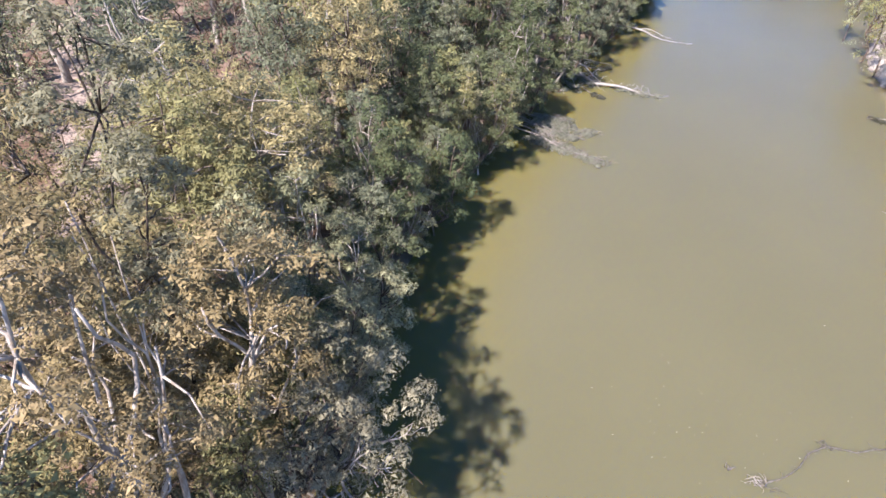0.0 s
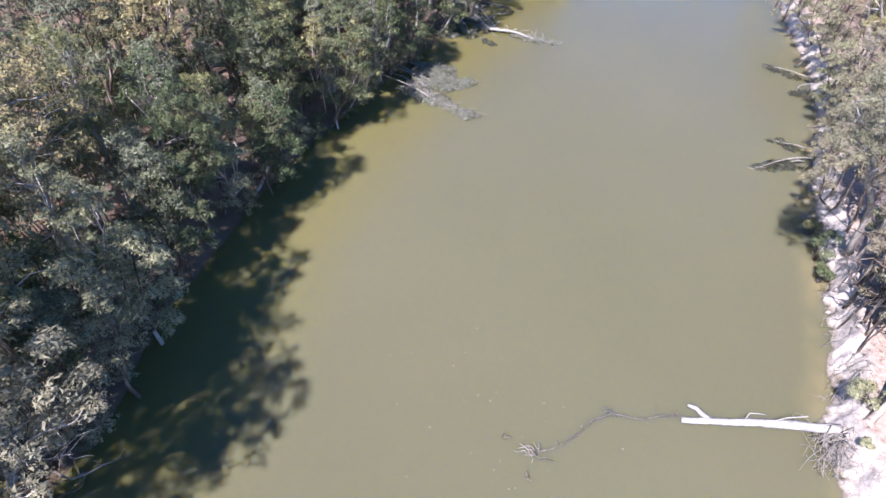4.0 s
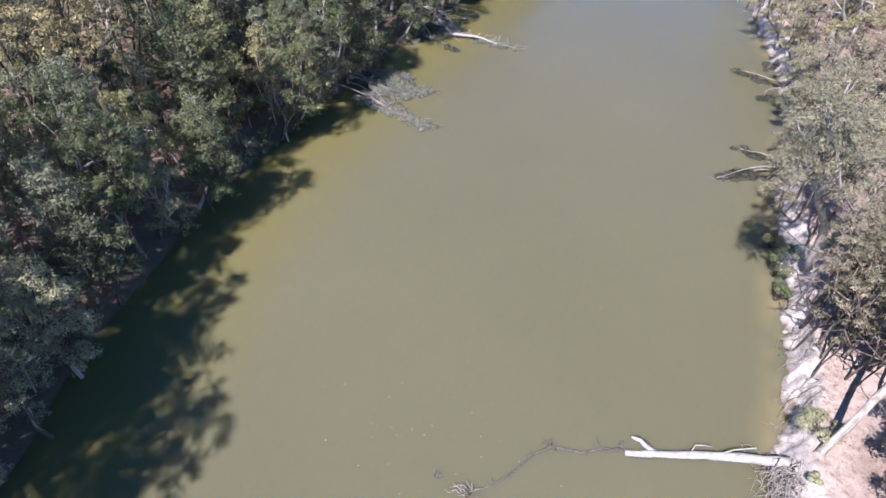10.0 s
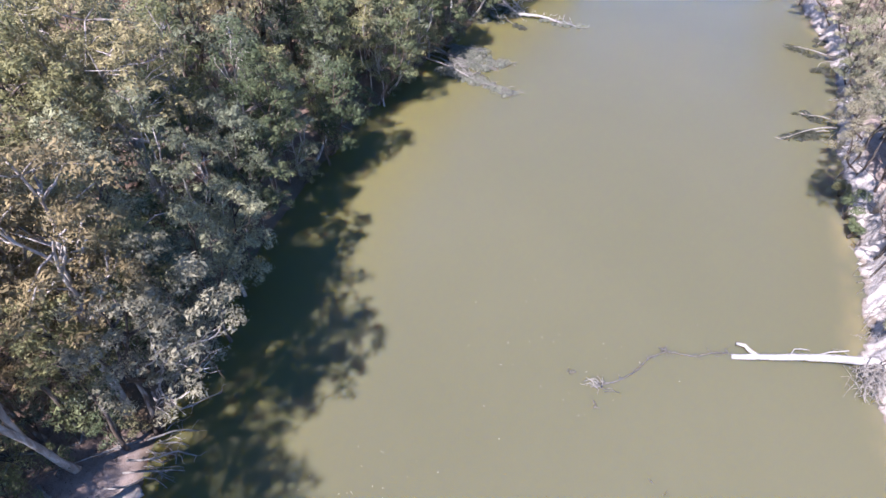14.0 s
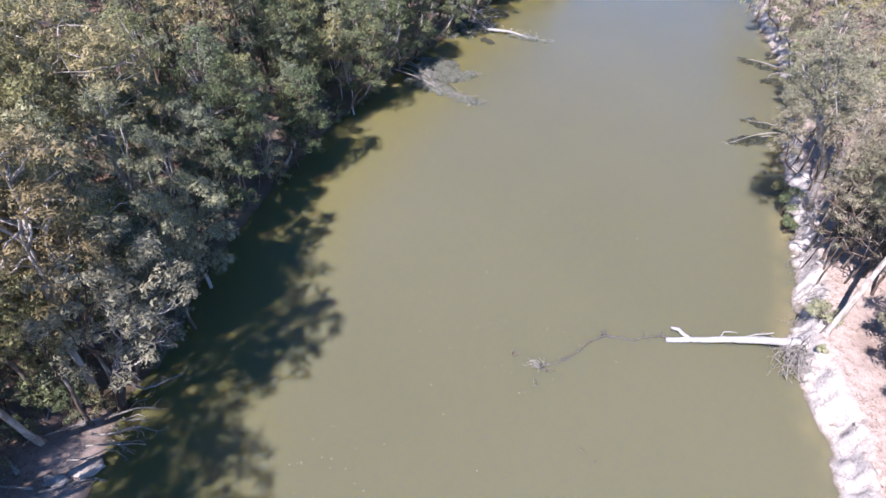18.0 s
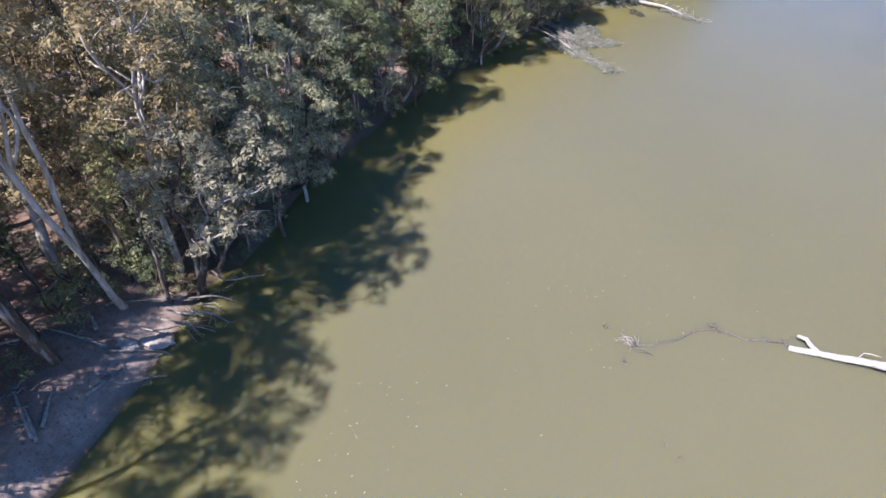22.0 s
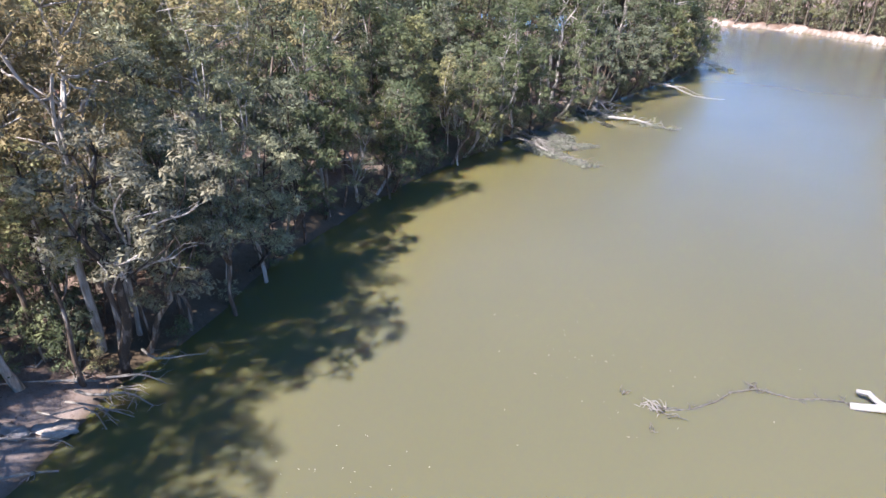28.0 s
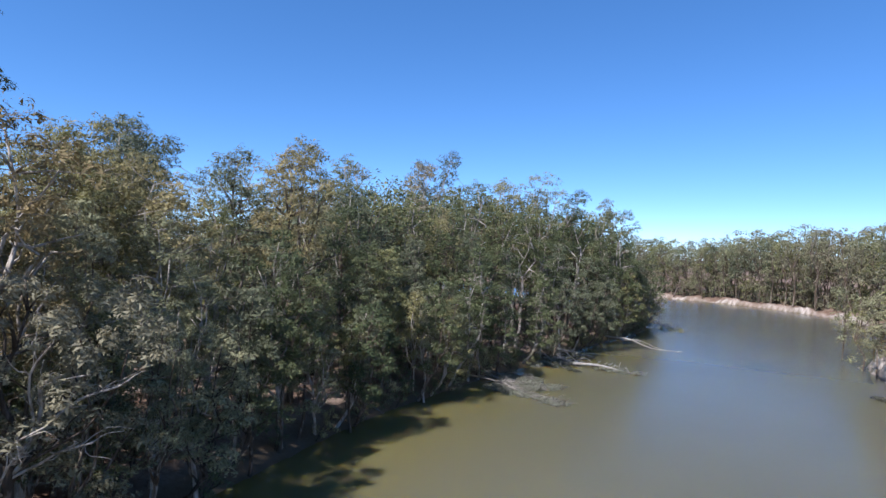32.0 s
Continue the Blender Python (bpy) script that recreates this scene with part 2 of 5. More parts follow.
class Mesh:
    """Collects tubes and leaves into one mesh."""

    def __init__(self):
        self.v, self.f, self.n = [], [], 0

    def tube(self, pts, radii, sides=7):
        pts = [Vector(p) for p in pts]
        side = Vector((1, 0.13, 0.07))
        for k, (p, r) in enumerate(zip(pts, radii)):
            d = (pts[min(k + 1, len(pts) - 1)] - pts[max(k - 1, 0)]).normalized()
            u = (side - d * side.dot(d)).normalized()
            w = d.cross(u)
            side = u
            for s in range(sides):
                a = 2 * math.pi * s / sides
                rr = r * (1 + 0.12 * math.sin(3 * a + k * 1.7))
                self.v.append(tuple(p + (u * math.cos(a) + w * math.sin(a)) * rr))
        for k in range(len(pts) - 1):
            for s in range(sides):
                a, b = self.n + k * sides + s, self.n + k * sides + (s + 1) % sides
                self.f.append((a, b, b + sides, a + sides))
        self.f.append(tuple(self.n + s for s in reversed(range(sides))))
        self.f.append(tuple(self.n + (len(pts) - 1) * sides + s for s in range(sides)))
        self.n += len(pts) * sides

    def leaves(self, centres, axis, wide):
        """One pointed leaf per centre."""
        q = np.stack([centres - axis * 0.5, centres + wide * 0.5, centres + axis * 0.5], 1)
        self.v.extend(map(tuple, q.reshape(-1, 3).tolist()))
        k = np.arange(len(centres))[:, None] * 3 + self.n
        self.f.extend(map(tuple, (k + np.arange(3)).tolist()))
        self.n += 3 * len(centres)

    def make(self, name, mat, smooth=False):
        return solid(name, self.v, self.f, mat, smooth)


def bend(a, b, rng, sag=0.0, wob=0.08, n=5):
    """A gently wandering line from a to b."""
    a, b = np.array(a, float), np.array(b, float)
    ln = np.linalg.norm(b - a)
    u, v = rng.normal(0, wob * ln * 0.9, 3), rng.normal(0, wob * ln * 0.45, 3)
    ph = rng.uniform(0, 6.28)
    out = []
    for k in range(n + 1):
        t = k / n
        s = math.sin(math.pi * t)
        p = a + (b - a) * t + u * s * math.sin(2.6 * t + ph) + v * s * math.sin(7.5 * t + ph * 2)
        p[2] += sag * ln * s
        out.append(tuple(p))
    return out


def spray(mesh, c, r, count, size, rng, flat=0.62, droop=0.4):
    """A clump of drooping narrow leaves about c."""
    d = rng.normal(0, 1, (count, 3))
    d[:, 2] = np.where(d[:, 2] < -0.4, -d[:, 2], d[:, 2])
    d /= np.linalg.norm(d, axis=1)[:, None]
    inner = np.arange(count) < count * 0.22
    p = np.array(c) + d * (r * np.where(inner, rng.uniform(0.4, 0.82, count), rng.uniform(0.25, 1.0, count) ** 0.5))[:, None] * np.array((1, 1, flat))
    p[:, 2] -= 0.25 * r * np.hypot(d[:, 0], d[:, 1]) ** 2
    nm = d * np.array((1.0, 1.0, 1.25)) + rng.normal(0, 0.25, (count, 3)) + np.array((0, 0, 0.22))
    nm /= np.linalg.norm(nm, axis=1)[:, None]
    ax = rng.normal(0, 1, (count, 3)) * 0.7 + np.array((0, 0, -droop))
    ax -= nm * (ax * nm).sum(1)[:, None]
    ax /= np.linalg.norm(ax, axis=1)[:, None] + 1e-9
    w = np.cross(ax, nm)
    s = size * rng.uniform(0.6, 1.4, count) * np.where(inner, max(1.25, min(0.40, r * 0.6, size * 2.7) / size), 1.0)
    mesh.leaves(p, ax * s[:, None], w * (s * rng.uniform(0.5, 0.85, count))[:, None])


# ---------------------------------------------------------------- gum trees
def gum_model(seed, H=20.0, R=5.0, base=0.42, clumps=64, leaves=85, size=0.34, limbs=4, lean=(0, 0), clump_r=1.25, rad=0.34, bare=0, low=0.1, wob=0.035, tufts=8):
    """Meshes of one gum tree that stands at the origin: trunk, limbs, crown."""
    rng = np.random.default_rng(seed)
    top = np.array((lean[0], lean[1], H * base))
    trunk = Mesh()
    pts = bend((0, 0, -0.6), top, rng, 0, wob, 8)
    trunk.tube(pts, [rad * (1.35 if k == 0 else 1.0 - 0.05 * k) for k in range(len(pts))], 9)
    # tufts of foliage at the branch ends, spread over the crown with gaps between them
    count = limbs + tufts
    R *= 1.08
    heads, sizes = [np.array((lean[0] * 1.3, lean[1] * 1.3, H - R * 0.38))], [R * 0.46]
    turn = rng.uniform(0, 6.28)
    foot = H * (base - low * 0.5)
    for k in range(1, count):
        a = turn + k * 2.4
        up = (k - 0.5) / (count - 1)
        r = R * rng.uniform(0.32, 0.48)
        out = (R - r) * math.sin(math.pi * (0.23 + 0.53 * up)) * rng.uniform(0.72, 1.12)
        heads.append(np.array((math.cos(a) * out + lean[0] * (1 + 0.3 * up), math.sin(a) * out + lean[1] * (1 + 0.3 * up), foot + 0.6 * r + (H * 0.96 - foot - 1.6 * r) * up)))
        sizes.append(r)
    weight = np.array(sizes) ** 2
    weight /= weight.sum()
    cen, tries = [], 0
    while len(cen) < clumps and tries < 6000:
        tries += 1
        k = rng.choice(count, p=weight)
        d = rng.normal(0, 1, 3)
        d /= np.linalg.norm(d)
        if d[2] < -0.5:
            continue
        p = heads[k] + d * np.array((1, 1, 0.85)) * max(0.3, sizes[k] - 0.4 * clump_r) * rng.uniform(0.45, 1.0) ** 0.4
        gap = clump_r * (0.85 if tries < 2500 else 0.6)
        if p[2] < H * (base - low) or any(np.sum((p - q) ** 2) < gap * gap for q in cen):
            continue
        cen.append(p)
    cen = np.array(cen)
    main = [0] + [1 + int((j + 0.5) * (count - 1) / limbs) for j in range(limbs)]
    minor = [h for k, h in enumerate(heads) if k not in main]
    heads = [heads[k] for k in main]
    limb_meshes, crown, fine = [], Mesh(), Mesh()
    lines = []
    for h in heads:
        k = rng.integers(6, len(pts))
        ln = np.array(bend(pts[k], h, rng, -0.03, 0.085, 7))
        lines.append(ln)
        m = Mesh()
        m.tube(ln, np.linspace(rad * 0.48, 0.04, len(ln)), 6)
        limb_meshes.append(m)
    for h in minor if R > 2.5 else ():
        near = min(range(len(lines)), key=lambda i: np.min(np.sum((lines[i][1:6] - h) ** 2, 1)))
        s = lines[near][1 + int(np.argmin(np.sum((lines[near][1:6] - h) ** 2, 1)))]
        q = bend(s, h, rng, 0.03, 0.1, 4)
        fine.tube(q, np.linspace(min(0.10, rad * 0.3), 0.03, len(q)), 5)
    for k_cl, c in enumerate(cen):
        near = min(range(len(lines)), key=lambda i: np.min(np.sum((lines[i][2:] - c) ** 2, 1)))
        dist = np.sum((lines[near] - c) ** 2, 1) + 3.0 * np.maximum(0, lines[near][:, 2] - c[2] + 0.5)
        s = lines[near][int(np.argmin(dist))]
        q = bend(s, c, rng, 0.05, 0.14, 2)
        if k_cl % 5 < 2:
            fine.tube(q, np.linspace(0.055, 0.018, len(q)), 3)
        big = clump_r * rng.uniform(0.8, 1.2)
        spray(crown, c, big * 0.78, int(leaves * 0.58), size, rng)
        for j in range(3):
            o = rng.normal(0, 1, 3) * np.array((1, 1, 0.7))
            o = c + o / np.linalg.norm(o) * big * rng.uniform(0.5, 0.85)
            spray(crown, o, big * rng.uniform(0.32, 0.52), int(leaves * rng.uniform(0.1, 0.18)), size, rng)
    for k in range(bare):
        i = rng.integers(0, len(lines))
        s = lines[i][rng.integers(2, 5)]
        e = s + np.array((*rng.normal(0, 2.4, 2), rng.uniform(0.3, 2.5)))
        q = bend(s, e, rng, 0, 0.2, 4)
        fine.tube(q, np.linspace(0.08, 0.02, len(q)), 5)
    return dict(trunk=trunk.make("trunk", BARK["pale"], True), limbs=[m.make("limb", BARK["pale"], True) for m in limb_meshes],
                crown=crown.make("crown", LEAF["olive"]), twigs=fine.make("branchwork", BARK["pale"], True), H=H)


def plant(model, x, y, z, spin, scale, leaf, bark_kind, label, group="gum trees of the river forest", category="gum tree", name="gum_tree", tilt=(0, 0), wide=1.0):
    root = new(name)
    root.empty_display_size = 0.5
    root.matrix_world = Matrix.Translation((x, y, z)) @ Euler((tilt[0], tilt[1], spin)).to_matrix().to_4x4() @ Matrix.Diagonal((scale * wide, scale * wide, scale, 1))
    part("trunk", model["trunk"], root, mat=BARK[bark_kind])
    for m in model["limbs"]:
        part("limb", m, root, mat=BARK[bark_kind])
    part("crown", model["crown"], root, mat=LEAF[leaf])
    tagged(part("branchwork", model["twigs"], root, mat=BARK[bark_kind]), kind="stuff")
    return tagged(root, label, category, group)


def wood_model(seed, H, R, clumps, leaves, size):
    """A light tree for far woods, as (verts, leaf faces, wood faces)."""
    g = np.random.default_rng(seed)
    wood, leaf = Mesh(), Mesh()
    p = bend((0, 0, -0.6), (g.normal(0, 0.6), g.normal(0, 0.6), H * 0.8), g, 0, 0.1, 4)
    wood.tube(p, [0.22, 0.19, 0.15, 0.11, 0.05], 5)
    for k in range(clumps):
        d = g.normal(0, 1, 3)
        d /= np.linalg.norm(d)
        c = np.array((d[0] * R, d[1] * R, d[2] * H * 0.33)) * g.uniform(0.5, 1.0) + np.array((0, 0, H * 0.64))
        if k % 3 == 0:
            wood.tube([p[2 + k % 2], tuple(c)], [0.12, 0.03], 3)
        spray(leaf, c, g.uniform(1.3, 2.1), leaves, size, g)
    for k in range(5):
        a = g.uniform(0, 6.28)
        spray(leaf, (math.cos(a) * g.uniform(1, 3.5), math.sin(a) * g.uniform(1, 3.5), g.uniform(0.8, 5.5)), 1.7, leaves // 2, size, g)
    return dict(v=np.array(leaf.v + wood.v), leaf=np.array(leaf.f), wood=[[i + leaf.n for i in f] for f in wood.f], H=H)


class Woods:
    """Many far trees in one mesh."""

    def __init__(self, looks):
        self.looks, self.v, self.f, self.m, self.n = looks, [], [], [], 0

    def add(self, model, x, y, z, spin, scale, kind_of):
        c, s = math.cos(spin) * scale, math.sin(spin) * scale
        v = model["v"]
        self.v.append(np.stack([v[:, 0] * c - v[:, 1] * s + x, v[:, 0] * s + v[:, 1] * c + y, v[:, 2] * scale + z], 1))
        self.f.extend((model["leaf"] + self.n).tolist())
        self.m.extend([self.looks.index(kind_of)] * len(model["leaf"]))
        self.f.extend([[i + self.n for i in f] for f in model["wood"]])
        self.m.extend([len(self.looks)] * len(model["wood"]))
        self.n += len(v)

    def make(self, name, label):
        me = solid(name, np.vstack(self.v).tolist(), self.f, None)
        for k in self.looks:
            me.materials.append(LEAF[k])
        me.materials.append(BARK["tan"])
        me.polygons.foreach_set("material_index", self.m)
        return tagged(new(name, me), label, "woods", kind="stuff")


LOOKS = {"olive": "olive-green", "gold": "golden yellow-green", "bronze": "bronze-brown", "grey": "pale grey-green", "green": "deep green",
         "blue": "dull blue-green", "dun": "dusty dun-green"}
BARKS = {"pale": "smooth pale", "tan": "streaked tan", "dark": "dark rough"}


def gum_label(leaf, bark_kind, where):
    return f"{LOOKS[leaf]} gum with {BARKS[bark_kind]} trunk {where}"


# ---------------------------------------------------------------- ground and river
LEFT = [(-46, -420), (-42, -120), (-40, -45), (-39.6, -30), (-40.2, -20.5), (-41.0, -15.7), (-41.8, -10.5), (-40.8, -6), (-41.5, 3), (-40.3, 14), (-38.4, 26), (-35.5, 36),
        (-31.5, 48), (-27, 60), (-21.5, 74), (-15.5, 91), (-9, 107), (-4, 122), (-3, 134), (-8, 147), (-22, 165), (-60, 195), (-150, 235), (-420, 300)]
RIGHT = [(8, -420), (6, -120), (6.5, -45), (7.6, -22), (8.9, -13.5), (9.7, -8), (9.6, -3), (9.8, 1), (11.6, 5), (13.1, 9.6), (15.3, 18), (16.9, 26), (19.9, 35),
         (23.8, 46), (26.6, 58), (28.2, 72), (30.5, 87), (38, 101), (50, 120), (60, 142), (65, 165), (62, 182), (55, 204), (39, 229), (17, 243), (-20, 256), (-80, 275), (-180, 305), (-420, 380)]


def curve(points, step=0.8):
    """A smooth line through the points (Catmull-Rom)."""
    p = np.array(points, float)
    p = np.vstack([2 * p[0] - p[1], p, 2 * p[-1] - p[-2]])
    out = []
    for i in range(1, len(p) - 2):
        n = max(2, int(min(40, np.linalg.norm(p[i + 1] - p[i]) / step)))
        t = np.linspace(0, 1, n, endpoint=False)[:, None]
        a, b, c, d = p[i - 1:i + 3]
        out.append(0.5 * (2 * b + (c - a) * t + (2 * a - 5 * b + 4 * c - d) * t ** 2 + (3 * b - a - 3 * c + d) * t ** 3))
    return np.vstack(out + [p[-2:-1]])


TRACK = np.array([(-52.0, -18.0), (-62.0, -4.0), (-79.0, 24.0), (-104.0, 57.0), (-122.0, 79.0), (-165.0, 135.0)])   # sandy track through the west forest
LS, RS = curve(LEFT), curve(RIGHT)
RIVER = np.vstack([LS, RS[::-1]])


def to_line(x, y, line):
    """Distance of many points to a line."""
    a, d = line[:-1], line[1:] - line[:-1]
    dd = (d ** 2).sum(1) + 1e-9
    if x.size < 8:
        t = np.clip(((x[:, None] - a[:, 0]) * d[:, 0] + (y[:, None] - a[:, 1]) * d[:, 1]) / dd, 0, 1)
        return np.sqrt(((x[:, None] - a[:, 0] - t * d[:, 0]) ** 2 + (y[:, None] - a[:, 1] - t * d[:, 1]) ** 2).min(1))
    best = np.full(x.shape, 1e9)
    for (ax, ay), (dx, dy), q in zip(a, d, dd):
        t = np.clip(((x - ax) * dx + (y - ay) * dy) / q, 0, 1)
        best = np.minimum(best, (x - ax - t * dx) ** 2 + (y - ay - t * dy) ** 2)
    return np.sqrt(best)


def in_river(x, y):
    px, py = RIVER[:, 0], RIVER[:, 1]
    qx, qy = np.roll(px, 1), np.roll(py, 1)
    if x.size < 8:
        c = (py > y[:, None]) != (qy > y[:, None])
        return (c & (x[:, None] < (qx - px) * (y[:, None] - py) / np.where(qy == py, 1e9, qy - py) + px)).sum(1) % 2 == 1
    inside = np.zeros(x.shape, bool)
    for ax, ay, bx, by in zip(px, py, qx, qy):
        if ay != by:
            inside ^= ((ay > y) != (by > y)) & (x < (bx - ax) * (y - ay) / (by - ay) + ax)
    return inside


def waves(x, y):
    """Cheap uneven relief, about -1 to 1."""
    return (np.sin(x * 0.31 + 1.3 * np.sin(y * 0.17)) + np.sin(y * 0.27 + 1.7 * np.sin(x * 0.13 + 2))
            + 0.6 * np.sin(x * 0.83 + 2.1 * np.sin(y * 0.61)) + 0.5 * np.sin(y * 1.07 + 1.9 * np.sin(x * 0.71))) / 3.1


LATTICE = np.random.default_rng(9).uniform(-1, 1, (128, 128))


def rough(x, y):
    """Smooth random relief, one swing a metre."""
    i, j = np.floor(x).astype(int), np.floor(y).astype(int)
    u, v = x - i, y - j
    u, v = u * u * (3 - 2 * u), v * v * (3 - 2 * v)
    a, b, c, d = (LATTICE[(i + p) % 128, (j + q) % 128] for p, q in ((0, 0), (1, 0), (0, 1), (1, 1)))
    return (a * (1 - u) + b * u) * (1 - v) + (c * (1 - u) + d * u) * v


def crumble(x, y):
    """Sharper small relief for broken clay."""
    return (1.4 * (0.35 - np.abs(rough(x * 0.55 + 7, y * 0.55))) + 0.9 * (0.35 - np.abs(rough(x * 1.3, y * 1.3 + 9))) + 0.5 * rough(x * 2.7 + 3, y * 2.7))


def terrain(x, y):
    x, y = np.asarray(x, float), np.asarray(y, float)
    dl, dr, wet = to_line(x, y, LS), to_line(x, y, RS), in_river(x, y)
    w = waves(x, y)
    left = np.where(dl < dr, 1.0, 0.0)
    zl = 2.6 * (1 - np.exp(-np.maximum(0, dl - 0.3) / 4.2)) + 0.05 + 0.30 * w * np.clip(dl / 6, 0, 1)
    e = dr + 0.5 * w + 0.32 * crumble(x, y) + 0.4 * rough(x * 0.7, y * 0.7 + 4)
    s = np.clip((e - 0.25) / 1.55, 0, 1)
    zr = 2.35 * s * s * (3 - 2 * s) + 0.05 + 0.7 * np.clip(e - 0.2, -0.8, 0) + 0.16 * crumble(x, y) * np.clip(e / 0.6, 0, 1) * np.clip((3.2 - e) / 1.5, 0, 1) + 0.22 * w * np.clip((dr - 2) / 5, 0, 1) + 0.25 * np.clip((dr - 2) / 10, 0, 1)
    line = np.clip(1.3 - (y + 8) * 0.12, 0.5, 2.0) + 0.35 * rough(y * 0.9, y * 0 + 5.5) + 0.16 * rough(y * 3.1, y * 0 + 2.5)
    crack = np.exp(-((dr - line) / 0.11) ** 2) * np.clip((y + 17) / 2, 0, 1) * np.clip((-1.8 - y) / 1, 0, 1) * np.clip(1.2 + 1.5 * rough(y * 0.6, y * 0 + 8.5), 0, 1)
    zr = (zr - 1.1 * crack) * (1 - np.clip((y - 85) / 20, 0, 1) * np.clip(0.36 + 0.55 * rough(x * 0.16, y * 0.16) + 0.25 * rough(x * 0.4 + 3, y * 0.4), 0.0, 0.85))
    z = np.where(left > 0, zl, zr)
    d = np.minimum(dl, dr)
    z = np.where(wet, -0.05 - np.minimum(2.5, d * 0.35), z)
    return z, dl, dr, wet, left


def spaced(parts):
    out = []
    for a, b, n in parts:
        out.extend(np.linspace(a, b, n, endpoint=False).tolist())
    return np.array(out + [parts[-1][1]])


gx = spaced([(-3000, -600, 8), (-600, -120, 24), (-120, -62, 29), (-62, -28, 52), (-28, 6, 17), (6, 22, 92), (22, 34, 20), (34, 90, 46), (90, 400, 26), (400, 3000, 9)])
gy = spaced([(-3000, -420, 8), (-420, -60, 24), (-60, -38, 22), (-38, -18, 34), (-18, 32, 190), (32, 62, 48), (62, 130, 60), (130, 270, 80), (270, 600, 22), (600, 4500, 13)])
GX, GY = np.meshgrid(gx, gy)
gz, dl, dr, wet, left = terrain(GX.ravel(), GY.ravel())
gv = np.stack([GX.ravel(), GY.ravel(), gz], 1)
nx = len(gx)
k = np.arange(len(gx) * len(gy)).reshape(len(gy), nx)
gf = np.stack([k[:-1, :-1].ravel(), k[:-1, 1:].ravel(), k[1:, 1:].ravel(), k[1:, :-1].ravel()], 1)
ground_mesh = solid("ground", gv.tolist(), gf.tolist(), GROUND, True)


def attr(me, name, values):
    a = me.attributes.new(name, "FLOAT", "POINT")
    a.data.foreach_set("value", np.ascontiguousarray(values, np.float32))


edge = dr + 0.55 * waves(GX.ravel(), GY.ravel())
attr(ground_mesh, "cliff", np.where(left > 0, np.where(GY.ravel() < -13, 0.12, 0.05) * np.clip(1.5 - dl / 3, 0, 1), np.clip((2.1 - edge) / 0.8, 0, 1) * np.where(GY.ravel() > 85, np.clip(0.7 + 0.9 * rough(GX.ravel() * 0.21, GY.ravel() * 0.21), 0.25, 1.0), 1)))
# leaf litter; beyond y 85 on the right its brown also paints tree shade
attr(ground_mesh, "litter", np.where(left > 0, np.where(GY.ravel() < -8, np.clip(dl / 3, 0.72, 1), np.clip(dl / 5, 0.1, 1)) * np.clip(np.maximum((to_line(GX.ravel(), GY.ravel(), TRACK) - 2.0) / 3, (10 - GY.ravel()) / 8), 0, 1), np.clip(np.maximum((dr - 2.6) / 9, np.clip((GY.ravel() - 85) / 20, 0, 1) * np.clip(dr / 2, 0.8, 1)), 0, 0.95)))
# first term wet edge; second paints shade under the west trees as dark soil
attr(ground_mesh, "damp_shade", np.maximum(np.clip(1 - (gz + 0.05) / 0.28, 0, 1), np.where((left > 0) & (GY.ravel() > -12), np.clip(1.5 - dl / 3, 0, 0.85), 0)))
ground = tagged(new("ground", ground_mesh), "dry pinkish sandy soil with fallen leaves on both river banks", "ground", kind="structure")

wx = spaced([(-620, -60, 12), (-60, 6, 24), (6, 36, 60), (36, 90, 30)])
wy = spaced([(-420, -45, 14), (-45, 110, 160), (110, 400, 60)])
WX, WY = np.meshgrid(wx, wy)
wdl, wdr = to_line(WX.ravel(), WY.ravel(), LS), to_line(WX.ravel(), WY.ravel(), RS)
k = np.arange(len(wx) * len(wy)).reshape(len(wy), len(wx))
water_mesh = solid("water", np.stack([WX.ravel(), WY.ravel(), 0 * WX.ravel()], 1).tolist(),
                   np.stack([k[:-1, :-1].ravel(), k[:-1, 1:].ravel(), k[1:, 1:].ravel(), k[1:, :-1].ravel()], 1).tolist(), WATER)
attr(water_mesh, "shallow", np.clip(1 - (wdr + 0.6 * waves(WX.ravel(), WY.ravel())) / 2.0, 0, 1) * np.clip(0.3 + 0.7 * waves(WX.ravel() * 2.3, WY.ravel() * 1.7), 0.05, 0.7))
attr(water_mesh, "margin", np.clip(1.25 - (wdl + 1.5 * waves(WX.ravel(), WY.ravel())) / 10.5, 0, 0.70))
water = tagged(new("water", water_mesh), "calm murky olive-brown river water reflecting the sky", "river", kind="structure")


def ground_z(x, y):
    return float(terrain(np.array([x]), np.array([y]))[0][0])


# ---------------------------------------------------------------- the forest
NEAR = [gum_model(11, 20, 3.1, 0.30, 92, 130, 0.145, 4, (0.8, 0.3), bare=2, clump_r=0.9, rad=0.22), gum_model(12, 22, 3.4, 0.36, 98, 130, 0.145, 5, (-0.6, 0.9), bare=2, clump_r=0.95, rad=0.24),
        gum_model(13, 18, 3.0, 0.26, 88, 130, 0.145, 4, (1.0, -0.5), bare=2, clump_r=0.9, rad=0.2), gum_model(14, 24, 3.5, 0.38, 100, 130, 0.15, 5, (0.2, -0.8), bare=2, clump_r=0.95, rad=0.25),
        gum_model(16, 21, 3.9, 0.40, 104, 130, 0.15, 5, (-0.4, 0.4), bare=3, clump_r=1.0, tufts=9, rad=0.24)]
POLE = [gum_model(88, 10, 1.9, 0.26, 34, 110, 0.15, 3, (0.5, 0.3), clump_r=0.75, rad=0.09, tufts=5), gum_model(89, 11, 1.7, 0.34, 32, 110, 0.15, 3, (-0.4, 0.4), clump_r=0.75, rad=0.09, tufts=5)]
